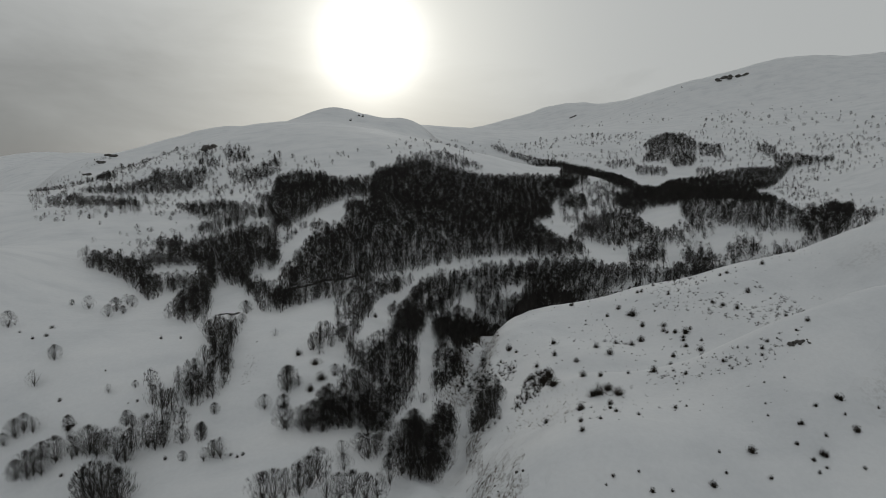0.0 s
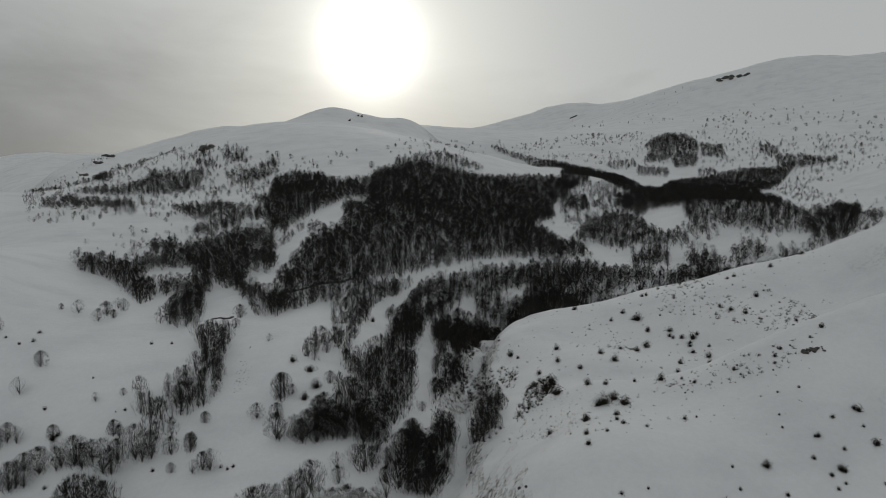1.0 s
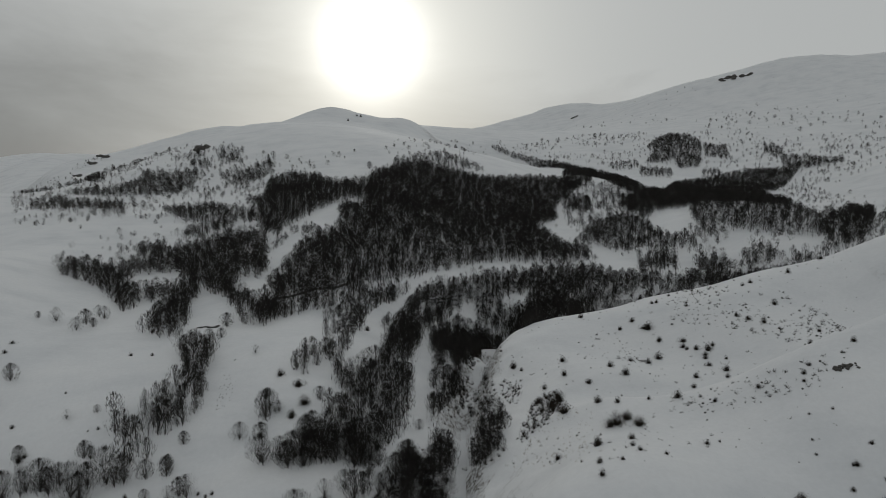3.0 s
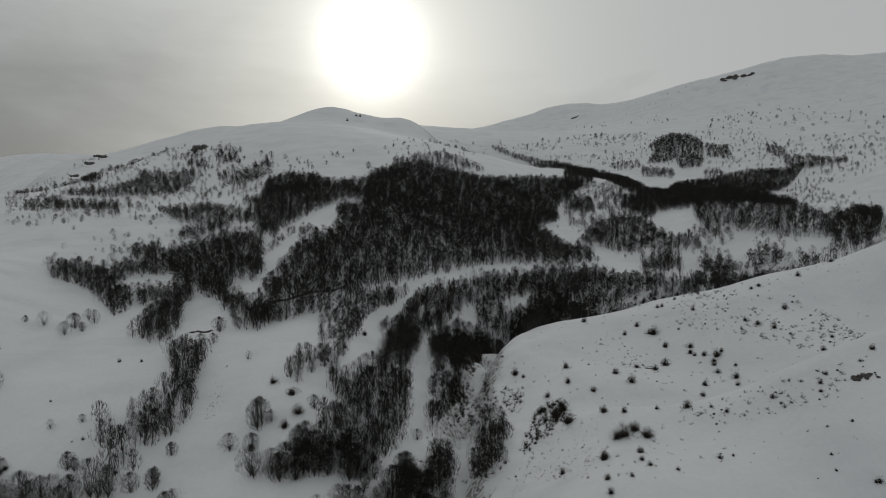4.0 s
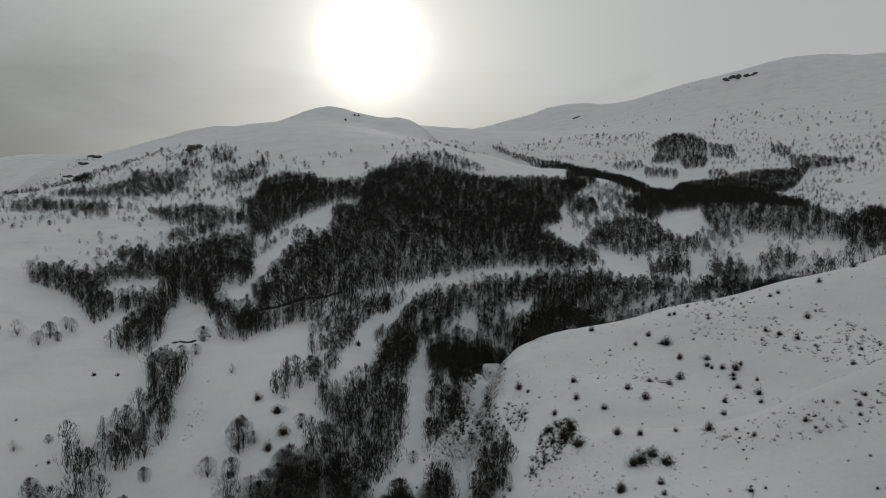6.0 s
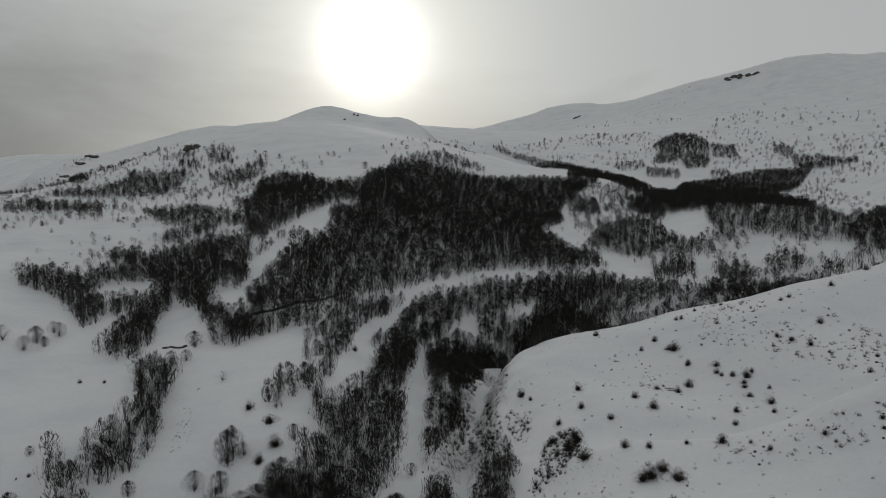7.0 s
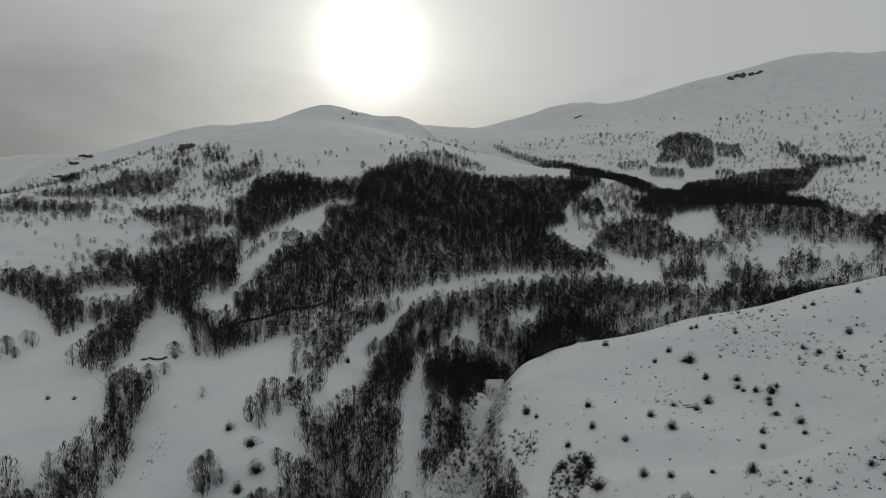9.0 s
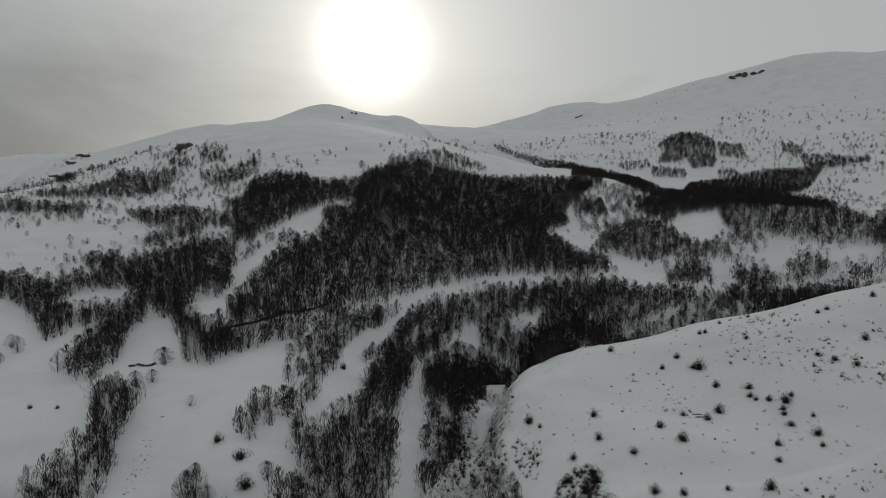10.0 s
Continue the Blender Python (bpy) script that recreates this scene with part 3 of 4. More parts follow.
WOODS.append(("thin leafless thicket on the snowy slope", 5.5, 3.6, 0.9,
              [(-254, 663), (-237, 661), (-220, 648), (-207, 609), (-232, 618)]))
WOODS.append(("thin leafless thicket on the snowy slope", 5.1, 3.6, 0.85,
              [(-289, 648), (-278, 670), (-262, 660), (-255, 636), (-277, 634)]))
WOODS.append(("thin leafless thicket on the snowy slope", 5.1, 3.6, 0.9,
              [(-268, 632), (-243, 628), (-232, 601), (-254, 606)]))
WOODS.append(("thin leafless thicket on the snowy slope", 4.7, 3.24, 0.85,
              [(-156, 464), (-147, 471), (-134, 438), (-140, 429)]))
WOODS.append(("thin leafless thicket on the snowy slope", 5.1, 3.24, 0.85,
              [(-378, 640), (-344, 611), (-320, 578), (-332, 569)]))
WOODS.append(("thin leafless thicket on the snowy slope", 5.5, 3.6, 0.85,
              [(-65, 589), (-51, 597), (-17, 643), (14, 612), (19, 600), (-11, 587), (-40, 585), (-58, 567)]))
WOODS.append(("thin leafless thicket on the snowy slope", 4.2, 2.7, 0.7,
              [(-97, 365), (-80, 366), (-74, 354), (-91, 351)]))
WOODS.append(("thin leafless thicket on the snowy slope", 4.2, 2.7, 0.7,
              [(-101, 331), (-93, 352), (-90, 336), (-95, 316)]))
WOODS.append(("thin leafless thicket on the snowy slope", 4.7, 2.34, 0.8,
              [(-84, 285), (-80, 288), (-69, 256), (-72, 251)]))
WOODS.append(("scattered young trees and shrubs between the woods", 5.5, 4.4, 0.66,
              [(88, 595), (120, 616), (157, 654), (161, 544), (194, 562), (138, 396), (160, 389), (173, 372), (190, 362), (175, 354), (160, 345), (144, 343), (126, 336), (116, 339), (105, 345), (94, 351), (82, 356), (70, 361), (63, 407), (80, 428), (69, 470)]))
WOODS.append(("scattered young trees on the open hillside", 3.8, 6.5, 0.34,
              [(-344, 492), (-501, 746), (-466, 744), (-432, 742), (-339, 636), (-315, 644), (-288, 647), (-262, 651), (-219, 626), (-180, 605), (-157, 546), (-133, 429), (-137, 391), (-155, 396), (-172, 395), (-187, 393), (-202, 390), (-216, 385), (-229, 379), (-245, 379), (-267, 386)]))
WOODS.append(("scattered young trees on the open hillside", 3.6, 6, 0.3,
              [(-212, 336), (-208, 351), (-203, 365), (-197, 379), (-182, 382), (-169, 388), (-159, 354), (-166, 324), (-175, 317), (-182, 309), (-187, 300)]))
WOODS.append(("low scrub along the rocky ridge", 3, 4.5, 0.6,
              [(-346, 493), (-510, 759), (-475, 758), (-468, 804), (-456, 840), (-454, 781), (-464, 741), (-354, 537), (-339, 485)]))
WOODS.append(("scattered young trees on the white slope", 4.5, 8, 0.4,
              [(212, 901), (296, 1023), (337, 1031), (379, 1040), (416, 1036), (432, 977), (448, 928), (491, 929), (532, 926), (577, 931), (416, 677), (392, 677), (364, 672), (332, 657), (408, 793), (386, 809), (358, 816), (331, 826), (300, 835), (269, 845), (241, 870)]))
WOODS.append(("low scrub on the rocky knoll", 3.5, 4.2, 0.6,
              [(321, 685), (364, 730), (351, 654), (346, 605), (329, 588), (311, 609)]))
WOODS.append(("scattered young trees on the white slope", 3.2, 8, 0.6,
              [(66, 1001), (115, 981), (175, 947), (212, 901), (162, 879), (111, 946)]))
WOODS.append(("thin young trees beside the snowy lane", 4.5, 4, 0.5,
              [(-49, 230), (-45, 258), (-36, 264), (-33, 231), (-36, 212), (-42, 208)]))
WOODS.append(("dark leafless trees lining the gorge", 6.5, 2.8, 0.85,
              [(-17, 159), (-15, 164), (-10, 168), (-8, 176), (-3, 183), (-2, 171), (-4, 150), (-3, 141), (-12, 137), (-16, 149)]))
CLEARINGS.append([(-2, 302), (-2, 310), (7, 317), (4, 300)])
CLEARINGS.append([(17, 325), (22, 321), (34, 324), (36, 320), (27, 312), (19, 314)])
CLEARINGS.append([(-17, 275), (-16, 245), (-16, 215), (-15, 195), (-16, 180), (-9, 182), (-10, 196), (-11, 216), (-11, 245), (-13, 262)])
CLEARINGS.append([(78, 417), (85, 390), (94, 388), (102, 386), (87, 349), (77, 341), (73, 354)])
CLEARINGS.append([(120, 378), (128, 374), (118, 345), (105, 333)])
CLEARINGS.append([(149, 385), (162, 385), (154, 366), (139, 346), (138, 354)])
CLEARINGS.append([(169, 365), (182, 366), (187, 363), (192, 359), (180, 349), (173, 349)])
CLEARINGS.append([(-152, 301), (-147, 305), (-142, 309), (-136, 311), (-130, 304), (-129, 289), (-135, 287), (-139, 284)])
CLEARINGS.append([(120, 444), (139, 462), (152, 455), (142, 418), (129, 399), (124, 407), (118, 416)])
WOODS.append(("dense leafless beech wood standing in snow", 6.5, 2.8, 0.95,
              [(14, 264), (40, 270), (75, 272), (110, 276), (150, 288), (160, 330), (120, 332), (60, 318), (30, 304), (8, 284)]))
WOODS.append(("thin leafless thicket on the snowy slope", 6, 4, 0.8,
              [(110, 278), (150, 288), (200, 330), (250, 380), (215, 395), (190, 360), (150, 335), (112, 325)]))


front_trees = []  # those of the gorge wood that stand nearest
for label, tall, gap, keep, outline in WOODS:
    cx, cy = np.mean(outline, 0)
    near = cy < 300
    px, py = scatter(rng, outline, gap, keep)
    clear = np.zeros(px.shape, bool)
    for hole in CLEARINGS:
        clear |= inside(px, py, hole)
    px, py = px[~clear], py[~clear]
    if len(px) == 0:
        continue
    size = tall * rng.uniform(0.72, 1.15, len(px))
    front = py < 168 if "gorge" in label else np.zeros(px.shape, bool)
    front_trees += [(x, y, h) for x, y, h in zip(px[front], py[front], size[front])]
    px, py, size = px[~front], py[~front], size[~front]
    if len(px) == 0:
        continue
    wood = new("woodland", planted("woodland", WOOD_NEAR if near else WOOD_FAR, px, py, size, rng, [BARK, WOOD]))
    tagged(wood, label, "woodland", kind="stuff")

# ---------------------------------------------------------------- single trees
SLOPE_TREES = [(-155.7, 207.6, 6.3), (-128.6, 180.5, 5.5), (-129.4, 191.5, 5.5), (-69.2, 158.8, 5.4), (-71.3, 152.3, 3), (-65.2, 150.7, 4), (-60.8, 150.5, 5.9), (-63, 151.6, 4.9), (-74.2, 158.8, 5.1), (-142.3, 232.2, 5.6), (-131.7, 226.6, 5.1), (-132.4, 233.4, 6), (-128.7, 231.5, 3.7), (-130.1, 241.1, 5.4), (-133.6, 243.5, 4.9), (-149.2, 233.1, 2.6), (-80.3, 227.8, 5.4), (-77.6, 215.8, 3.7), (-62, 202, 3), (-80.3, 213.1, 4.7), (-69, 167.9, 3.6), (-69.5, 160.5, 4.4), (-103.3, 175.6, 3), (-96.2, 177.5, 2.5), (-92.4, 165, 4.8), (-90.6, 164.6, 3.8), (-177, 338.7, 4.5), (-170.1, 324.1, 4.8), (-182.9, 318.5, 3.2), (-235.1, 389.2, 3.3), (-225.2, 390.4, 3.6), (-219.1, 373.2, 2.8), (-197, 398.7, 3), (-187.3, 400.9, 3.3), (-80.6, 558.2, 6.6)]
FIELD_TREES = [(-29.6, 147.8, 4.5), (-25.7, 150.7, 5.2), (-23.3, 148.4, 7), (-21.6, 150.7, 5.5), (-18.3, 150.9, 5.5), (-17.6, 153.4, 4.7), (-115.9, 153.5, 6), (-113, 153.4, 8.2), (-109.2, 153.7, 6.3), (-111.5, 154.2, 7.3), (-111.8, 157.9, 5.2), (-107.1, 156.4, 7.7), (-103, 156.8, 6.7), (-102, 157.6, 5.8), (-98.5, 157.5, 8.4), (-96.1, 156.5, 7.4), (-94.4, 158.4, 6.2), (-90, 155.2, 9.6), (-87.4, 154.5, 7.6), (-87.5, 157.9, 6.5), (-83.2, 158.2, 9.7), (-80.8, 157.3, 8.4), (-78.9, 158.1, 7.8), (-123.6, 164.5, 6), (-121.9, 165.9, 5.8), (-119.1, 165.3, 5), (-125.6, 162.7, 4.1), (-108.9, 165, 4.4)]
FRONT_TREES = [(-42, 125.2, 6.9), (-39.2, 123.9, 8), (-37.5, 126.4, 7.3), (-35.2, 129, 7.8), (-34.1, 133.4, 7.7), (-33.4, 138.2, 7.7), (-29.1, 128.1, 6.6), (-26.5, 128.3, 6.6), (-23.9, 130.8, 6.4), (-20.8, 129.2, 6.7), (-18.7, 131.5, 6.1), (-16.7, 137.9, 6.4), (-92, 143.7, 10), (-90.5, 144.8, 10.5), (-87.9, 144.1, 10.7), (-84.1, 141.8, 10.9), (-81.6, 140.9, 9.8), (-14.4, 142.5, 7.6), (-12.4, 144.8, 8.8), (-10.5, 145, 8.4), (-15.2, 155.9, 7.9), (-12.5, 158.2, 8.5), (-10, 158, 7.3)]
GULLY_TREES = [(7, 224.9, 4.6), (6.9, 212, 4), (2.4, 207, 3.5), (8.5, 200.6, 2.8), (5, 185.8, 4.3)]
MEADOW_TREES = [(-54.7, 167.1, 4.8), (-49, 166.1, 4.8), (-49.9, 172.8, 8.4), (-49.6, 175.3, 6.7), (-47.2, 175.2, 3.3), (-51.9, 180.8, 3), (-37.9, 180.8, 4.1), (-11.7, 181, 3.3), (-8.8, 172.3, 1.8), (-28, 142.3, 4.4), (-17.9, 145.7, 4.3), (-21.4, 156.7, 5.4), (-106.7, 162.1, 3)]
TREES = [("lone leafless tree with a rounded crown on open snow", SLOPE_TREES), ("leafless tree in a loose row beside the snowy field", FIELD_TREES), ("leafless tree near the mouth of the gorge", FRONT_TREES), ("slim leafless tree rising among the gorge rocks", GULLY_TREES), ("leafless tree at the edge of the meadow", MEADOW_TREES)]
SPUR_SHRUBS = [(24.7, 127.9, 1.8), (28.1, 147.4, 3), (27.5, 145.7, 2.3), (37.6, 161.7, 3.4), (34.8, 159.6, 4.4), (33.3, 159.1, 3.6), (20.4, 185.8, 3), (23, 179.9, 3.6), (25.3, 183.4, 4.3), (25.4, 186.7, 3), (19.9, 148.1, 2), (39.5, 158.4, 3.6), (34.8, 146.9, 2), (33.2, 140, 1.6), (33.8, 136.7, 1.6), (32.8, 170.4, 2.4), (37.2, 169.1, 1.9), (28.9, 197.8, 2.9), (30.2, 209.7, 2.9), (34.6, 191, 2.3), (42.3, 199.3, 2.4), (45.4, 193.9, 3.1), (51.5, 211.5, 2.8), (55.8, 207.7, 2.5), (53.8, 235.4, 1.9), (51.3, 168.4, 2.8), (44.9, 170, 1.6), (24.9, 171.8, 4.3), (42.3, 246.4, 2.5), (57.6, 162, 1.4), (49.1, 144.1, 1.8), (38.3, 135.2, 1.1)]
SPUR_SHRUBS_HIGH = [(87.9, 162.3, 1.7), (59.8, 211.5, 3.4), (62.3, 231.8, 4.3), (61.2, 232.8, 3), (58.6, 238.3, 2.4), (63.4, 223, 2.5), (69.3, 217.9, 2.8), (68.4, 214.8, 2.4), (68.9, 213, 1.6), (71.1, 211.3, 2.3), (73.9, 209.2, 3.2), (72.4, 207.3, 2.4), (71.8, 205.4, 2), (75.7, 210.6, 1.7), (71.2, 201.3, 2.2), (74.1, 195.9, 2.9), (72.4, 191, 1.9), (64.8, 193.5, 2.3), (62.2, 187.7, 1.8), (95.6, 237.5, 1.9), (98.6, 238.6, 2.2), (113.7, 243.6, 2.3), (128.8, 251, 2.3), (76.7, 237.1, 1.8), (84.8, 324.1, 2.5), (69.6, 247.7, 2), (68.1, 247.7, 1.7), (75.6, 252.8, 1.7), (84.2, 253.1, 1.4), (86.2, 219.7, 2), (88.8, 216.9, 2.2), (92.4, 214.1, 2.2)]
NEAR_SHRUBS = [(83.9, 139.6, 2.2), (83.2, 140, 1.8), (77.8, 138.2, 1.2), (83.9, 133.2, 2.4), (83.2, 136.5, 1), (73, 134.6, 1.7), (72.4, 134.7, 1.1), (69.9, 130.2, 1.2), (76.7, 131.8, 1.2), (73.8, 127.7, 2.5), (74.4, 127.3, 1.8), (71.4, 126.4, 1.4), (71.1, 123.5, 1.1), (73.1, 124.7, 1.1), (80.8, 125, 1.3), (59.6, 127.9, 2.3), (52.4, 126.6, 0.9), (51.7, 121.1, 1.2), (60.7, 121.5, 1.3), (47.8, 117.3, 2.1), (35.1, 113.4, 1.4), (39, 114.2, 1), (28.3, 115.5, 1.2), (26.7, 114, 0.7), (33.4, 116.7, 0.8), (92, 139.2, 1)]
CREST_SHRUBS = [(-138.7, 873.9, 4.5), (-143.8, 873, 3.8), (-150.1, 842.2, 4.3), (99.9, 223.7, 2.6), (104.3, 227.8, 1.4), (95.2, 210.3, 1.2), (104.2, 205.1, 1.4), (96.4, 195.3, 1.9), (66, 159.5, 1.8), (73.5, 154.9, 1.4), (74.4, 156.9, 1.4), (76.3, 158.4, 1.2), (66.5, 156.7, 1.1), (83.6, 159.2, 1.1), (15.7, 214.2, 3), (17.9, 211.2, 1.6), (22.8, 193.6, 2.5), (37.4, 212, 1), (29.4, 132.4, 1.1), (25.3, 132.8, 1.6), (70.4, 146.7, 0.8), (68, 140.8, 0.8), (67.2, 137.6, 0.8), (74.7, 146.1, 0.8), (76.7, 202.9, 1.4), (69.5, 229.3, 1.4), (55.7, 165.8, 1.2), (52, 144.9, 0.8)]
SLOPE_SHRUBS = [(-143, 211.4, 2.3), (-140.9, 205, 1.8), (-144, 202.8, 1.4), (-117, 174.3, 1.6), (-108.9, 164.9, 2.9), (-108, 165.9, 2.1), (-98.1, 154.1, 1.4), (-94.4, 151.7, 1.6), (-103.4, 152.9, 1.6), (-58.5, 151.2, 1.4), (-56.3, 150, 1.1), (-55.1, 150.6, 1.3), (-76.7, 154.1, 1.4), (-150.6, 205.9, 1.5), (-41.5, 178.5, 4), (-43.4, 173.4, 2.9), (-44.8, 185.6, 3.4), (-51.2, 190, 3.1), (-101.6, 205.3, 1.6), (-94.7, 204.8, 1.3), (-109.4, 185.2, 0.8), (-95.6, 172.1, 0.8), (-93.2, 172.7, 1.3), (-33.5, 235, 2.6)]
SHRUBS = [("dark leafless shrub on the snowy spur", SPUR_SHRUBS), ("small bare shrub poking out of the snow", SPUR_SHRUBS_HIGH), ("low bare shrub half buried in deep snow", NEAR_SHRUBS), ("small shrub against the skyline of the spur", CREST_SHRUBS), ("small leafless shrub on the open white slope", SLOPE_SHRUBS)]
ZONES = []
ZONES.append(("scattered bare shrubs on the snowy hillside", "shrub", 11, 0.55, 1.6, 4.2,
              [(-277, 401), (-286, 488), (-174, 401), (-105, 344), (-167, 326), (-194, 309), (-201, 297)]))
ZONES.append(("scattered bare shrubs on the snowy hillside", "shrub", 8, 0.7, 2, 6,
              [(-330, 472), (-454, 817), (-303, 734), (-183, 630), (-168, 581), (-143, 486), (-225, 510), (-244, 403), (-277, 401)]))
ZONES.append(("scattered bare shrubs below the summit", "shrub", 13, 0.55, 2.2, 6,
              [(-168, 581), (-144, 650), (-97, 633), (-36, 678), (6, 985), (-1, 646), (-60, 583), (-124, 564)]))
ZONES.append(("belt of dark shrubs across the far slope", "shrub", 8, 0.7, 2.5, 6.5,
              [(24, 1008), (117, 1081), (219, 1088), (295, 1064), (242, 851), (175, 868), (125, 935), (66, 992)]))
ZONES.append(("scattered bare shrubs on the far white slope", "shrub", 14, 0.6, 2.5, 7,
              [(344, 1238), (577, 1191), (679, 1025), (508, 771), (398, 824), (341, 852), (361, 1004)]))
ZONES.append(("low scrub on the rocky knoll", "shrub", 8, 0.65, 1.8, 5,
              [(388, 777), (482, 734), (358, 548), (325, 581), (336, 656)]))
ZONES.append(("sparse scrub high on the mountain", "shrub", 28, 0.6, 2, 5,
              [(234, 1543), (544, 1354), (743, 1316), (722, 1090), (451, 1122), (240, 1019)]))
ZONES.append(("small trees between the woods", "shrub", 9, 0.4, 1.8, 4,
              [(51, 448), (113, 492), (136, 401), (154, 376), (146, 350), (112, 339), (87, 350), (76, 405)]))
ZONES.append(("scattered bare shrubs along the ridge above the wood", "shrub", 11, 0.6, 2, 5,
              [(-96, 625), (-69, 667), (-19, 994), (32, 1006), (65, 979), (-1, 632), (-60, 589)]))
ZONES.append(("scattered bare shrubs on the snowy hillside", "shrub", 7, 0.6, 2, 5,
              [(-279, 628), (-180, 623), (-128, 581), (-122, 554), (-168, 581), (-143, 486), (-208, 520), (-246, 555)]))
ZONES.append(("dark clods and tufts breaking through the snow", "tuft", 2, 0.75, 0.5, 1.7,
              [(73, 253), (85, 255), (91, 246), (95, 234), (101, 230), (115, 230), (117, 217), (89, 167), (85, 160), (95, 193), (93, 205), (88, 210), (83, 215), (74, 224), (69, 235)]))
ZONES.append(("dark tufts and stones along the drifted crest", "tuft", 1.5, 0.7, 0.4, 1.4,
              [(45, 170), (52, 168), (57, 168), (62, 167), (69, 164), (73, 162), (77, 160), (86, 161), (82, 154), (74, 153), (68, 154), (62, 155), (57, 158), (50, 160), (46, 165)]))
ZONES.append(("thin tufts on the snowy spur", "tuft", 2, 0.6, 0.4, 1.2,
              [(38, 236), (49, 241), (54, 231), (60, 211), (53, 201), (47, 217), (38, 225)]))
ZONES.append(("thin tufts on the snowy spur", "tuft", 3.6, 0.5, 0.35, 1,
              [(6, 237), (14, 226), (24, 237), (33, 243), (55, 314), (68, 323), (83, 324), (98, 323), (110, 321), (125, 327), (103, 253), (154, 339), (167, 341), (178, 341), (190, 340), (144, 252), (135, 237), (129, 228), (122, 217), (86, 161), (81, 161), (76, 162), (72, 165), (68, 168), (72, 190), (65, 189), (57, 187), (50, 184), (43, 183), (37, 183), (31, 184), (25, 185), (20, 197), (13, 210)]))
ZONES.append(("thin tufts on the snowy spur", "tuft", 3, 0.5, 0.3, 0.9,
              [(23, 173), (29, 169), (34, 166), (40, 166), (46, 166), (52, 166), (57, 165), (61, 163), (65, 160), (69, 158), (73, 156), (77, 155), (82, 154), (78, 149), (76, 144), (73, 140), (70, 136), (66, 136), (62, 137), (58, 137), (53, 137), (48, 136), (43, 134), (38, 132), (33, 131), (29, 132), (25, 133), (22, 137), (18, 145), (14, 153), (9, 158), (14, 164), (18, 169)]))
ZONES.append(("tangled scrub on the gorge side", "bush", 1.2, 0.9, 0.5, 1.7,
              [(11, 210), (18, 206), (15, 191), (11, 198)]))
ZONES.append(("tangled scrub on the gorge side", "bush", 1.1, 0.95, 0.6, 1.9,
              [(11, 166), (15, 176), (20, 188), (26, 190), (26, 180), (21, 170), (16, 168), (12, 165)]))
# scrub packed densely to stand in for the shadow on the gorge's rock wall too
ZONES.append(("dark scrub clinging to the gorge rocks, standing in for shade too", "bush", 1.25, 0.92, 1, 2.6,
              [(-5, 234), (12, 301), (19, 296), (7, 261), (2, 231), (0, 208), (-3, 206), (-4, 217)]))
ZONES.append(("dark scrub clinging to the gorge rocks, standing in for shade too", "bush", 1.5, 0.8, 0.6, 2,
              [(-1, 173), (3, 178), (4, 189), (8, 178), (10, 165), (6, 163)]))
ZONES.append(("dark scrub clinging to the gorge rocks, standing in for shade too", "bush", 1.5, 0.85, 0.6, 1.9,
              [(-1, 225), (6, 237), (10, 206), (8, 197), (2, 207)]))
ZONES.append(("dry grass stems standing out of the snow", "straw", 1.6, 0.7, 0.4, 1,
              [(24, 177), (32, 167), (28, 155), (23, 135), (19, 143), (15, 152), (9, 158), (16, 166)]))
ZONES.append(("crumbled snow and earth from a small slide", "tuft", 1.1, 0.75, 0.25, 0.7,
              [(-69, 198), (-66, 201), (-63, 191), (-62, 180), (-64, 176), (-66, 182)]))
BANK_WALL = [(-77, 248), (-73, 252), (-66, 257), (-63, 262), (-60, 269), (-53, 274), (-48, 284)]
# course of the track ditch; its dark line is made of added stones
DITCH_LINE = [(-91, 229), (-89, 230), (-85, 229), (-84, 230)]
OUTCROPS = [(555, 1382, 43.4, 10.8), (581, 1377, 24.0, 6.0), (-275, 681, 10.4, 7.0), (-464, 824, 12.7, 4.9), (-458, 788, 10.8, 4.0), (-455, 754, 10.3, 3.2), (254, 1508, 18.5, 4.0)]
STONES = [(82, 155, 4.7, 2.2), (55, 210, 2.5, 1.0), (55, 212, 2.3, 0.9)]



def part(name, arrays, mats, parent, label=""):
    ob = new(name, mesh_from(name, arrays[0], arrays[1], mats))
    ob.parent = parent
    return tagged(ob, label)


def tree_thing(n, label):
    """A leafless tree of height 1, its trunk with the limbs and its crown of twigs."""
    r = np.random.default_rng(100 + n)
    stem, crown = bare_tree(r, r.uniform(0.36, 0.46), 20, 900, 0.0050, r.uniform(0.04, 0.10), 0.10, True, 0.085)
    root = new("bare_tree")
    part("trunk", stem, [BARK], root)
    part("crown", crown, [WOOD], root, "fine bare twigs")
    return tagged(root, label, "tree", "bare trees on the snow")


def stood(x, y, s, turn, sink=0.05):
    z = float(height(np.array([x]), np.array([y]))[0])
    return Matrix.Translation((x, y, z - sink)) @ Matrix.Rotation(turn, 4, "Z") @ Matrix.Scale(s, 4)


TREES.append(("slim leafless tree at the front of the gorge wood", [(float(x), float(y), float(h)) for x, y, h in front_trees[:260]]))
count = 0
kinds_of_tree = {}
for label, rows in TREES:
    for x, y, h in rows:
        k, turn = count % 9, count * 2.4
        count += 1
        if k not in kinds_of_tree:
            kinds_of_tree[k] = (tree_thing(k, label), h)
            kinds_of_tree[k][0].matrix_basis = stood(x, y, h, turn)
        else:
            proto, h0 = kinds_of_tree[k]
            tagged(copy_thing(proto, stood(x, y, h / h0, turn)), label)

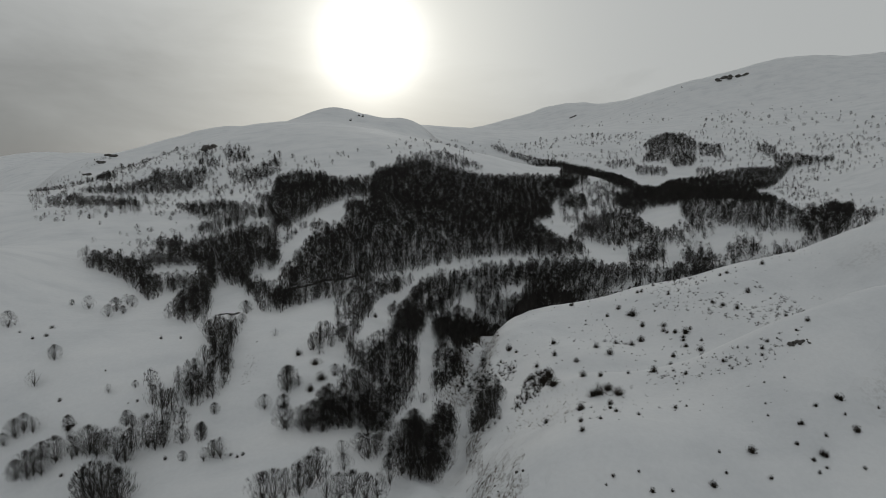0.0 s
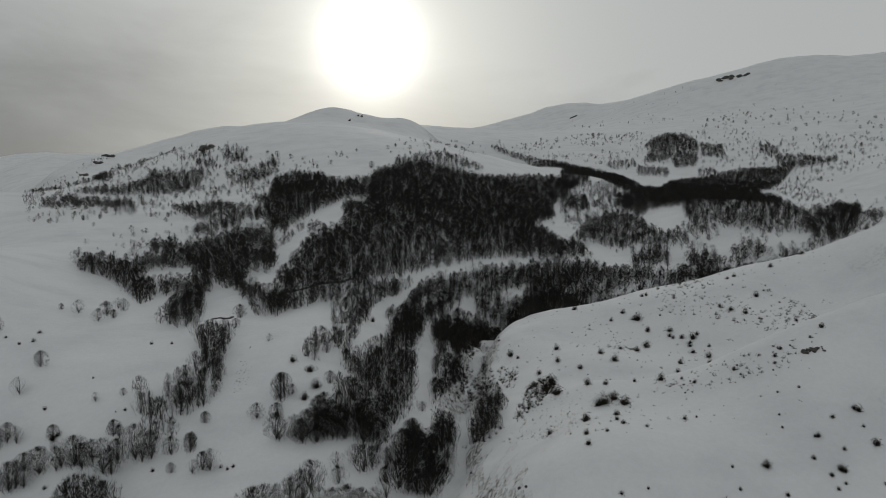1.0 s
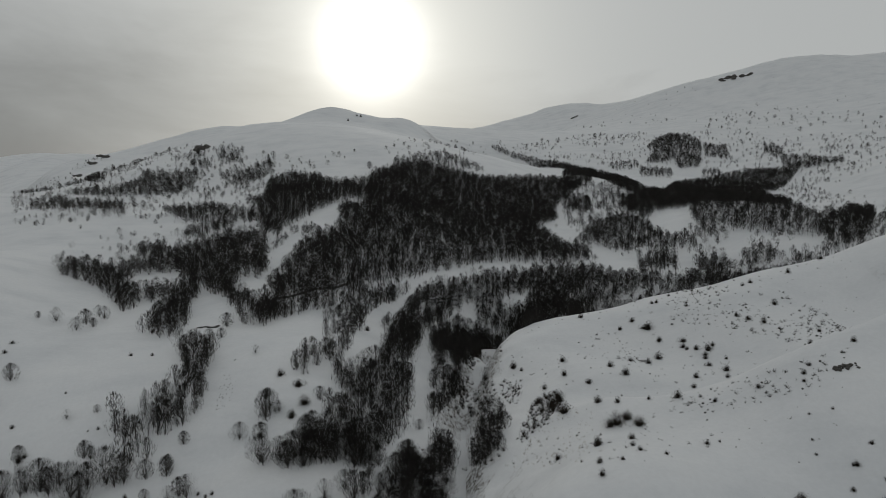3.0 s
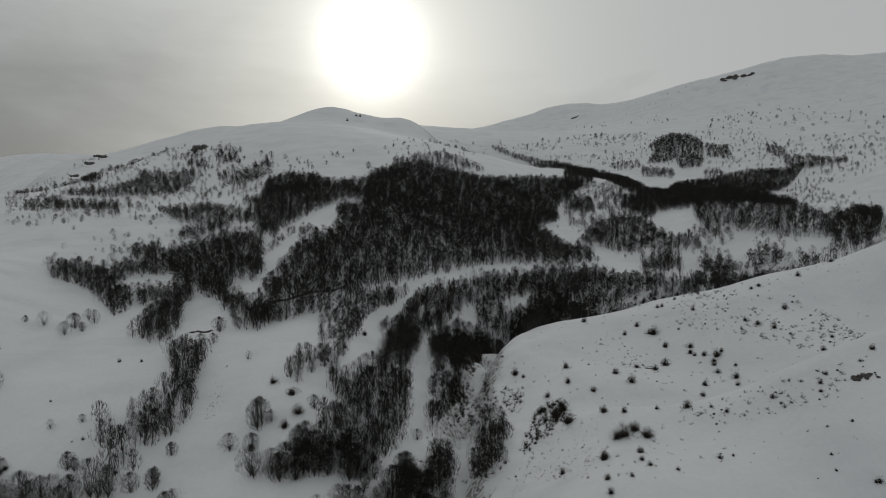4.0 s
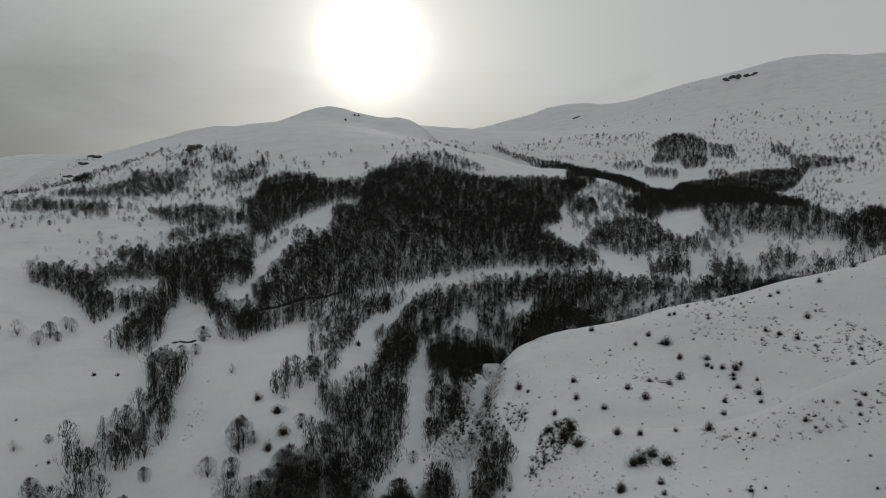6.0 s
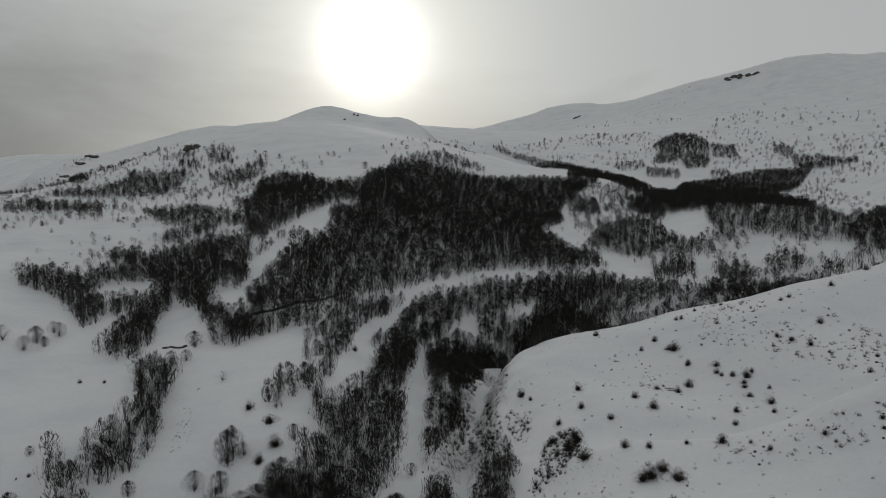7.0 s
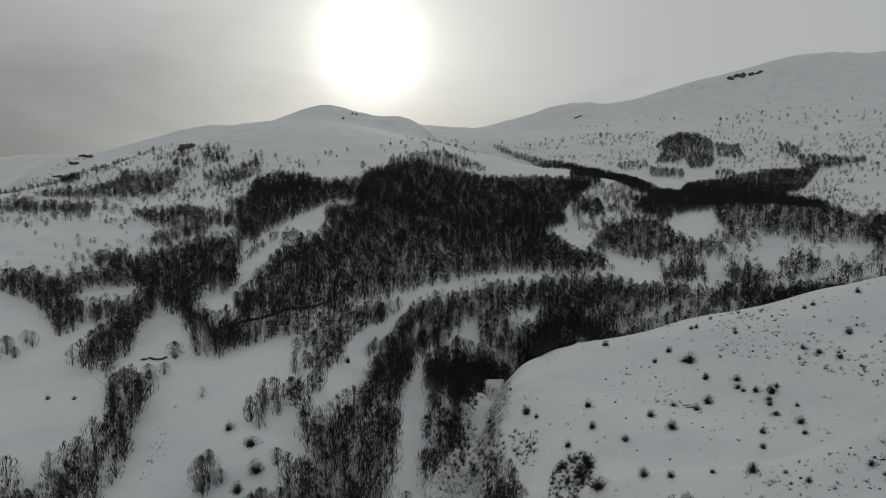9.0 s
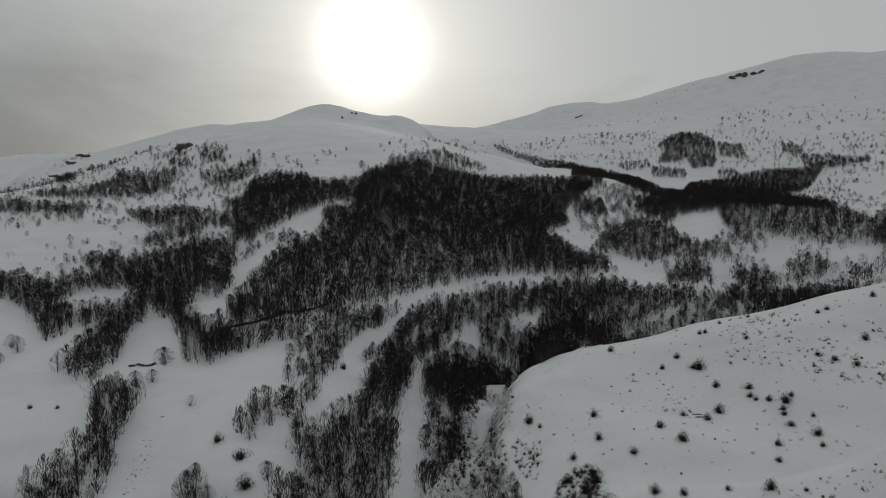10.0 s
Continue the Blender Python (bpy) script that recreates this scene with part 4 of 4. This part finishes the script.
# ---------------------------------------------------------------- single shrubs
kinds_of_shrub = {}
for label, rows in SHRUBS:
    for x, y, d in rows:
        k, turn = count % 8, count * 2.4
        count += 1
        s = d * 0.53
        if k not in kinds_of_shrub:
            r = np.random.default_rng(300 + k)
            ob = new("shrub", mesh_from("shrub", *bush(r, 1.0, 640, 1.7, r.uniform(1.3, 2.0)), [SHRUB]))
            kinds_of_shrub[k] = (tagged(ob, label, "shrub", "shrubs on the snow"), s)
            ob.matrix_basis = stood(x, y, s, turn)
        else:
            proto, s0 = kinds_of_shrub[k]
            tagged(copy_thing(proto, stood(x, y, s / s0, turn)), label)


# ---------------------------------------------------------------- scrub, tufts and stones past counting
def boulder(r):
    """A rough angular stone of about unit size."""
    bm = bmesh.new()
    bmesh.ops.create_icosphere(bm, subdivisions=2, radius=0.5)
    cut = [Vector(r.normal(0, 1, 3)).normalized() for _ in range(7)]
    for v in bm.verts:
        for c in cut:
            over = v.co.dot(c) - 0.36
            if over > 0:
                v.co -= c * over
        v.co *= 1 + 0.12 * noise.noise(v.co * 3 + Vector(r.normal(0, 5, 3)) * 0)
        v.co.z *= 0.75
    bm.verts.index_update()
    v, f = np.array([v.co[:] for v in bm.verts]), np.array([[q.index for q in p.verts] for p in bm.faces])
    bm.free()
    return v, f


def plain(arrays, m=0):
    return arrays[0], arrays[1], np.full(len(arrays[1]), m)


def grass(r):
    s = Sticks()
    for _ in range(9):
        p = np.array([r.normal(0, 0.3), r.normal(0, 0.3), -0.05])
        s.blade(p, p + np.array([r.normal(0, 0.2), r.normal(0, 0.2), r.uniform(0.5, 1.0)]), 0.022)
    return s.arrays()


STONE_KINDS = [boulder(np.random.default_rng(500 + k)) for k in range(6)]
FAR_SHRUB = [joined(bare_tree(np.random.default_rng(400 + k), 0.50, 4, 56, 0.032, 0.04, 0.08, False, 0.15)) for k in range(8)]
NEAR_BUSH = [plain(bush(np.random.default_rng(420 + k), 0.8, 110, 2.4, 1.5)) for k in range(6)]
TUFT = [plain(bush(np.random.default_rng(440 + k), 0.8, 34, 4.2, 1.2)) for k in range(9)] + [plain((v * 0.6, f), 1) for v, f in STONE_KINDS[:2]]
STRAWS = [plain(grass(np.random.default_rng(460 + k))) for k in range(5)]
KINDS = {"shrub": ("scrub", FAR_SHRUB, [SHRUB, SHRUB]), "bush": ("scrub", NEAR_BUSH, [SHRUB]),
         "tuft": ("tufts", TUFT, [SHRUB, ROCK]), "straw": ("dry_grass", STRAWS, [STRAW])}
for label, kind, gap, keep, low, high, outline in ZONES:
    px, py = scatter(rng, outline, gap, keep)
    # plants gather in drifts: drop those in the bare stretches between
    bare = wave(px, py, gap * 5, 21) + 0.6 * wave(px, py, gap * 2.2, 22) < {"shrub": -0.22, "bush": -0.5}.get(kind, -0.4)
    px, py = px[~bare], py[~bare]
    if len(px):
        name, shapes, mats = KINDS[kind]
        size = low + (high - low) * rng.uniform(0, 1, len(px)) ** 2
        tagged(new(name, planted(name, shapes, px, py, size, rng, mats)), label, name.replace("_", " "), kind="stuff")


# ---------------------------------------------------------------- rocks
def outcrop(name, x, y, wide, tall, n, r, label):
    """A group of stones bedded in the ground, each a part."""
    root = new(name)
    root.matrix_basis = stood(x, y, 1.0, 0.0)
    base = root.matrix_basis.translation.z
    for i in range(n):
        s = tall * r.uniform(0.7, 1.6)
        ox, oy = r.uniform(-0.5, 0.5) * wide, r.normal(0, tall * 0.5)
        z = float(height(np.array([x + ox]), np.array([y + oy]))[0]) - base
        ob = new("boulder", STONE_MESHES[r.integers(6)])
        ob.parent = root
        ob.matrix_basis = Matrix.Translation((ox, oy, z + 0.12 * s)) @ Matrix.Rotation(r.uniform(0, 6.283), 4, "Z") @ Matrix.Diagonal((s * 1.5, s, s, 1))
    return tagged(root, label, "rock")


STONE_MESHES = [mesh_from("boulder", v, f, [ROCK]) for v, f in STONE_KINDS]
for i, (x, y, wide, tall) in enumerate(OUTCROPS):
    outcrop("rock_outcrop", x, y, wide, tall * 0.7, 14, np.random.default_rng(700 + i), "dark broken rock outcrop breaking through the snow")
for i, (x, y, wide, tall) in enumerate(STONES):
    outcrop("stone_heap", x, y, wide, tall * 0.26, 34, np.random.default_rng(800 + i), "heap of dark stones on the snowy spur")

# boulders and ledges in the gorge
px, py = scatter(rng, [(-16, 112), (16, 112), (24, 200), (26, 262), (60, 285), (110, 300), (110, 318), (40, 300), (-6, 262), (-14, 200)], 2.4, 0.7)
gd = line_distance(px, py, GORGE)
ok = (gd > 2.6) & (gd < 9 + 2 * wave(px, py, 9.0, 31)) & (wave(px, py, 7.0, 32) > -0.35)
px, py = px[ok], py[ok]
rocks = planted("gorge_rocks", [plain(k) for k in STONE_KINDS], px, py, 0.3 + 0.8 * rng.uniform(0, 1, len(px)) ** 2, rng, [ROCK], 0.1)
tagged(new("gorge_rocks", rocks), "dark snow-dusted boulders and ledges in the gorge", "rocks", kind="stuff")


def bank(name, line, tall, label):
    """A low rough wall of stones along a line."""
    r = np.random.default_rng(len(line))
    vs, fs, k = [], [], 0
    for (x0, y0), (x1, y1) in zip(line, line[1:]):
        n = max(2, int(math.hypot(x1 - x0, y1 - y0) / 0.9))
        for i in range(n):
            s = (i + r.uniform(0, 0.6)) / n
            x, y = x0 + (x1 - x0) * s + r.normal(0, 0.2), y0 + (y1 - y0) * s + r.normal(0, 0.2)
            z = float(height(np.array([x]), np.array([y]))[0])
            v, f = STONE_KINDS[r.integers(6)]
            vs.append(v * (1.7, 1.2, tall * r.uniform(0.8, 1.5)) + (x, y, z + tall * 0.3))
            fs.append(f + k)
            k += len(v)
    tagged(new(name, mesh_from(name, np.concatenate(vs), np.concatenate(fs), [ROCK])), label, "stone wall")


bank("wall_and_ditch_stones", BANK_WALL, 1.1, "long low dark stone wall below the wood")
# no wall here: dark stones stand in for the ditch's dark line
bank("wall_and_ditch_stones", DITCH_LINE, 0.6, "short low row of dark stones standing in for a track ditch")
